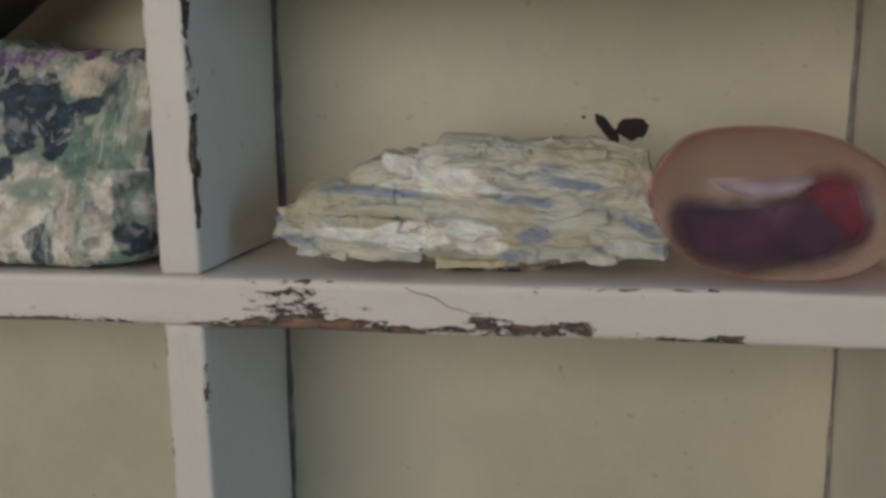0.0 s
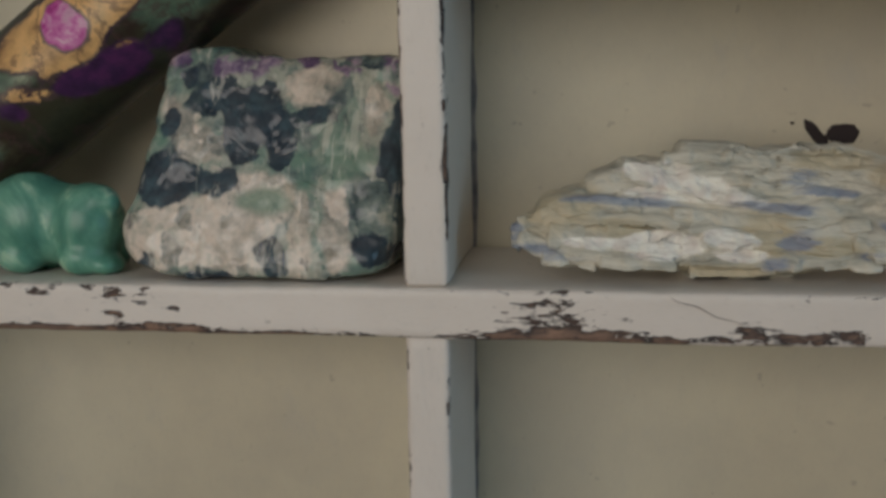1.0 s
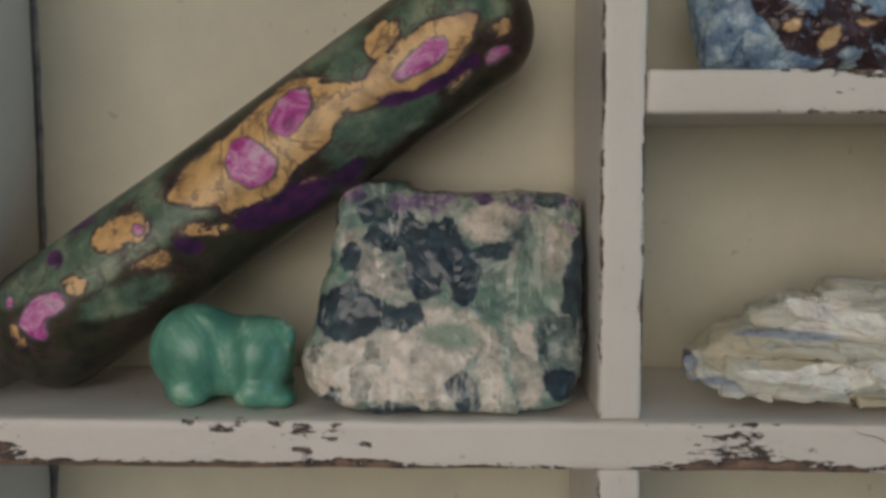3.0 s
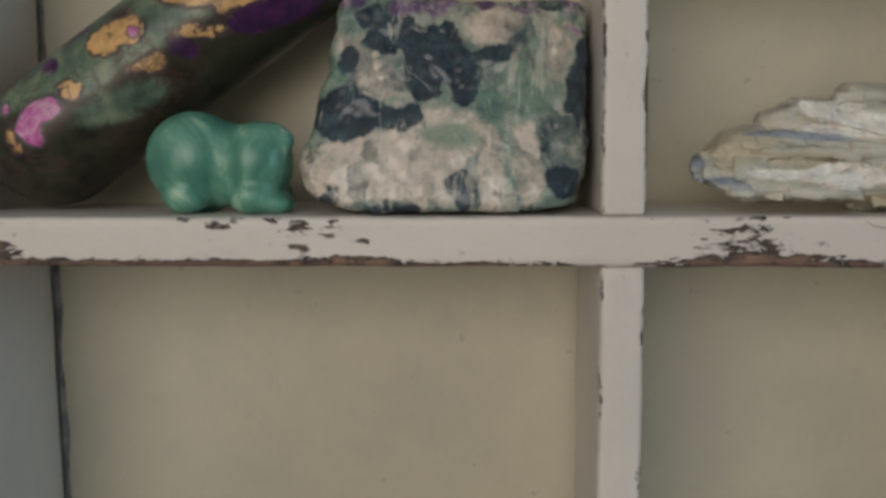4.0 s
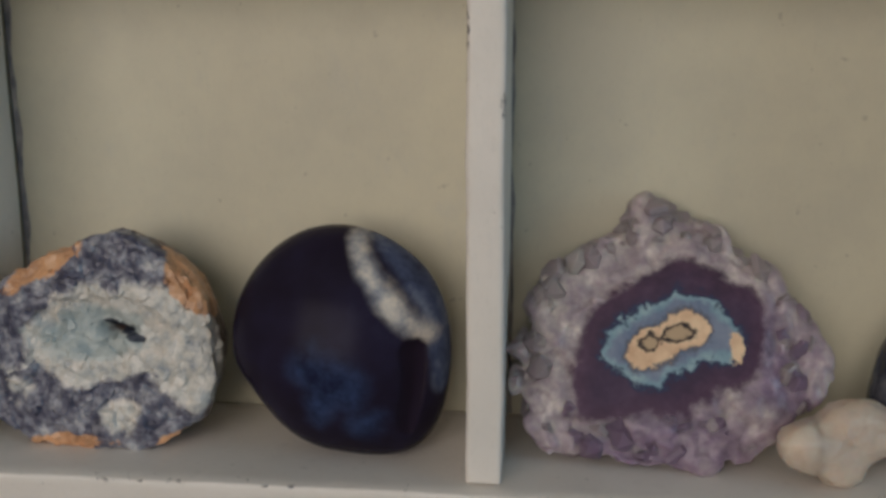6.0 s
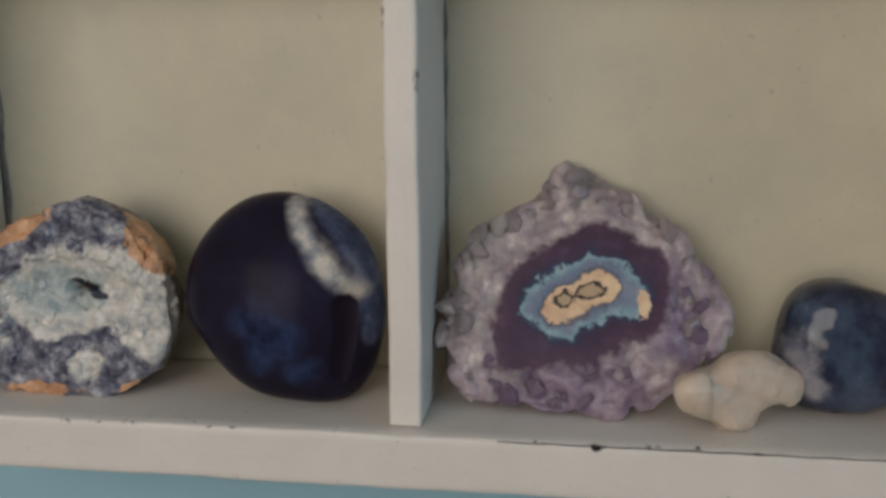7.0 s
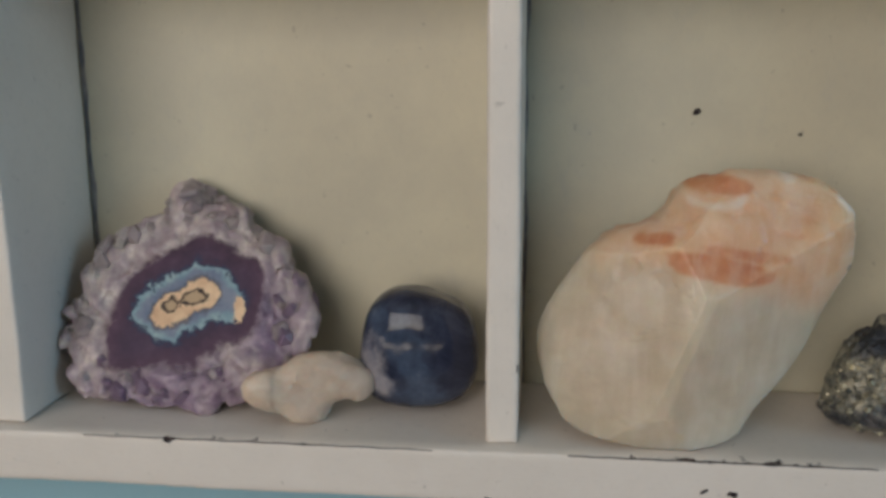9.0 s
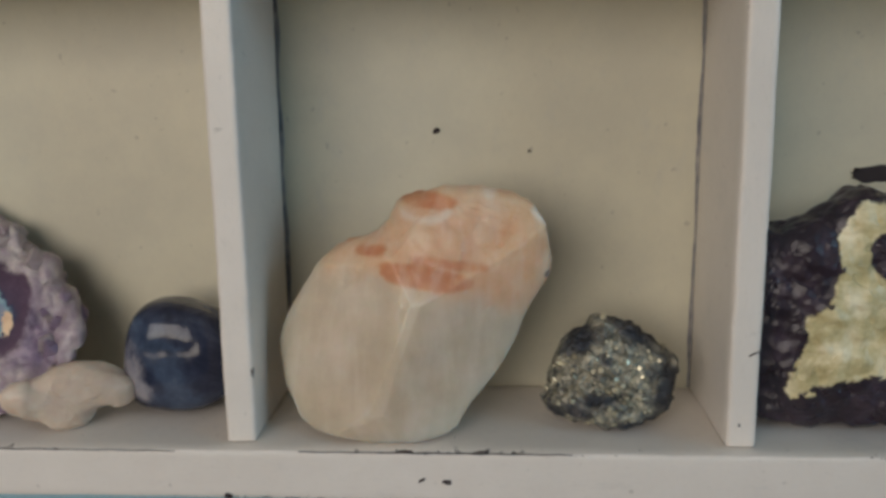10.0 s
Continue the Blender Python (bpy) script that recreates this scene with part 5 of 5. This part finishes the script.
    # faint cleavage streaks through the milky part
    streak = m.noise(60, 7, 0.68, m.scaled(1.6, 1, 0.28, (0, 18, 0)), 0.3)
    c = m.mix(m.math("MULTIPLY", m.step(streak, 0.1, 0.56), 0.2), c, (0.80, 0.75, 0.68, 1))
    c = m.mix(m.math("MULTIPLY", m.step(m.math("SUBTRACT", 1.0, streak), 0.08, 0.58), 0.12), c, (0.42, 0.36, 0.27, 1))
    m.bump(m.math("ADD", m.noise(120, 5), m.math("MULTIPLY", m.noise(30, 3), 0.6)), 0.3, 0.001)
    mat = m.done(c, 0.36, Subsurface_Weight=1.0, Subsurface_Radius=(0.034, 0.025, 0.018), Subsurface_Scale=1.0)
    ob = thing("orange_calcite", "large rough calcite chunk, milky white below and orange above", "rock", (0.147, 0.2275, BASE[1]))
    part("body", mesh_of("body", p, faces, mat, True, fields), ob)


def make_pyrite():
    outline = [(-26, 13), (-21, 27), (-16, 37), (-7, 42), (-2, 45.5), (3, 44), (10, 42), (17, 36), (24, 30), (27, 23), (26, 15), (22.5, 8), (16, 1.5), (3, 0), (-11, 1), (-20, 4), (-25.5, 8.5)]
    p, faces = pillow(outline, 0.019, 0.016, 2.4, 1, 190, 48)
    p = rough(p, faces, ("facet", 0.0026, 75, 2), ("facet", 0.0016, 210, 5), ("fractal", 0.0022, 60, 1), ("fractal", 0.0010, 260, 8))
    p[:, 2] = np.maximum(p[:, 2], 0.0012)
    p[:, 2] -= p[:, 2].min()
    dark = spots(p, [(-5.5, 15, 9, 3.2, 8), (-13, 9.5, 6, 3.5, -30), (22, 19, 7, 12, 10), (9.5, 2.5, 13, 3, 0), (11, 40, 12, 5, -30), (-11, 37, 8, 4, 25), (-3, 31, 2, 1.6, 0), (-21, 6, 6, 4, -30)])
    m = Mat("pyrite")
    bright = m.ramp(m.noise(230, 6, 0.75), [(0.32, (0.05, 0.055, 0.06, 1)), (0.46, (0.24, 0.24, 0.21, 1)), (0.58, (0.46, 0.43, 0.33, 1)), (0.72, (0.70, 0.65, 0.50, 1))])
    slate = m.ramp(m.noise(120, 6, 0.7), [(0.3, (0.02, 0.022, 0.032, 1)), (0.5, (0.055, 0.06, 0.07, 1)), (0.72, (0.15, 0.14, 0.14, 1))])
    c = m.mix(m.wobbled("dark", 0.8, 80, 0.6, 7), bright, slate)
    m.bump(m.math("ADD", m.cells(420), m.noise(260, 4)), 0.8, 0.001)
    mat = m.done(c, m.mix(m.noise(200, 3), (0.42,) * 3 + (1,), (0.7,) * 3 + (1,)), Metallic=0.55)
    ob = thing("pyrite_cluster", "rough grey and brassy pyrite cluster standing on the shelf", "rock", (0.2255, 0.2400, BASE[1]))
    part("body", mesh_of("body", p, faces, mat, False, {"dark": dark}), ob)
    g = Mat("pyrite_grains")
    gc = g.ramp(g.chance(), [(0.0, (0.10, 0.10, 0.09, 1)), (0.5, (0.42, 0.40, 0.30, 1)), (1.0, (0.74, 0.68, 0.50, 1))])
    gm = g.done(gc, 0.45, Metallic=0.8)
    b, bf = rounded_box(-0.001, 0.001, -0.001, 0.001, -0.001, 0.001, 0.0002, (0.01, 0.01, 0.01))
    grain = mesh_of("grain", b, bf, gm, False)
    for _ in range(420):
        i = rng.randrange(len(p))
        if p[i, 1] > 0.002 or p[i, 2] < 0.003 or dark[i] > 0.1:
            continue
        part("grain", grain, ob, "", Matrix.Translation(p[i]) @ Euler((rng.uniform(0, 6), rng.uniform(0, 6), 0)).to_matrix().to_4x4() @ Matrix.Scale(rng.uniform(0.35, 0.95), 4))


# ---- last compartment: dark purple and yellow rock ----
def make_dark_rock():
    outline = [(-57, 4), (-58, 40), (-54, 80), (-44, 82), (-30, 87), (-20, 94), (-12, 95), (0, 88), (22, 90), (42, 76), (54, 50), (52, 20), (42, 3), (20, 0), (-10, 0), (-40, 0)]
    p, faces = pillow(outline, 0.016, 0.024, 3.4, 1, 220, 60)
    p = rough(p, faces, ("facet", 0.0032, 60, 5), ("facet", 0.0012, 180, 3), ("fractal", 0.002, 50, 2))
    p[:, 2] = np.maximum(p[:, 2], 0.0)
    yellow = [[(-43, 16), (-39, 40), (-38, 49), (-30, 53), (-27, 66), (-26, 83), (-20, 91), (-10, 92), (6, 84), (16, 62), (28, 50), (26, 30), (-7, 26), (-21, 24), (-34, 19)]]
    dark = [(-11, 72, 5.5, 8, 0), (0, 16, 34, 5, 9)]
    m = Mat("purple_and_yellow_rock")
    base = m.ramp(m.noise(110, 7, 0.7), [(0.3, col(20, 16, 21)), (0.52, col(36, 28, 35)), (0.68, col(54, 45, 54)), (0.84, col(104, 96, 103))])
    gold = m.ramp(m.noise(70, 6, 0.65), [(0.3, col(114, 104, 70)), (0.48, col(156, 146, 110)), (0.68, col(186, 178, 152))])
    c = m.mix(m.wobbled("yellow", 0.5, 70, 0.10, 9, None, 110), base, gold)
    c = m.mix(m.wobbled("dark", 0.4, 80, 0.08, 6), c, base)
    m.bump(m.math("ADD", m.noise(170, 5), m.cells(200)), 0.5, 0.001)
    ob = thing("purple_yellow_rock", "rough dark purple rock with a pale yellow vein beside the divider", "rock", (0.336, 0.2390, BASE[1]))
    fields = {"yellow": zones(p, yellow, 6), "dark": spots(p, dark)}
    split(ob, p, faces, m.done(c, 0.34), False, fields, [("vein", "pale yellow crystal vein", (fields["yellow"] > 0) & (p[:, 1] < 0))])


make_wand()
make_bear()
make_fluorite()
make_kyanite()
make_egg()
make_blue_crystal()
make_geode()
make_agate()
make_amethyst()
make_quartz()
make_sodalite()
make_calcite()
make_pyrite()
make_dark_rock()
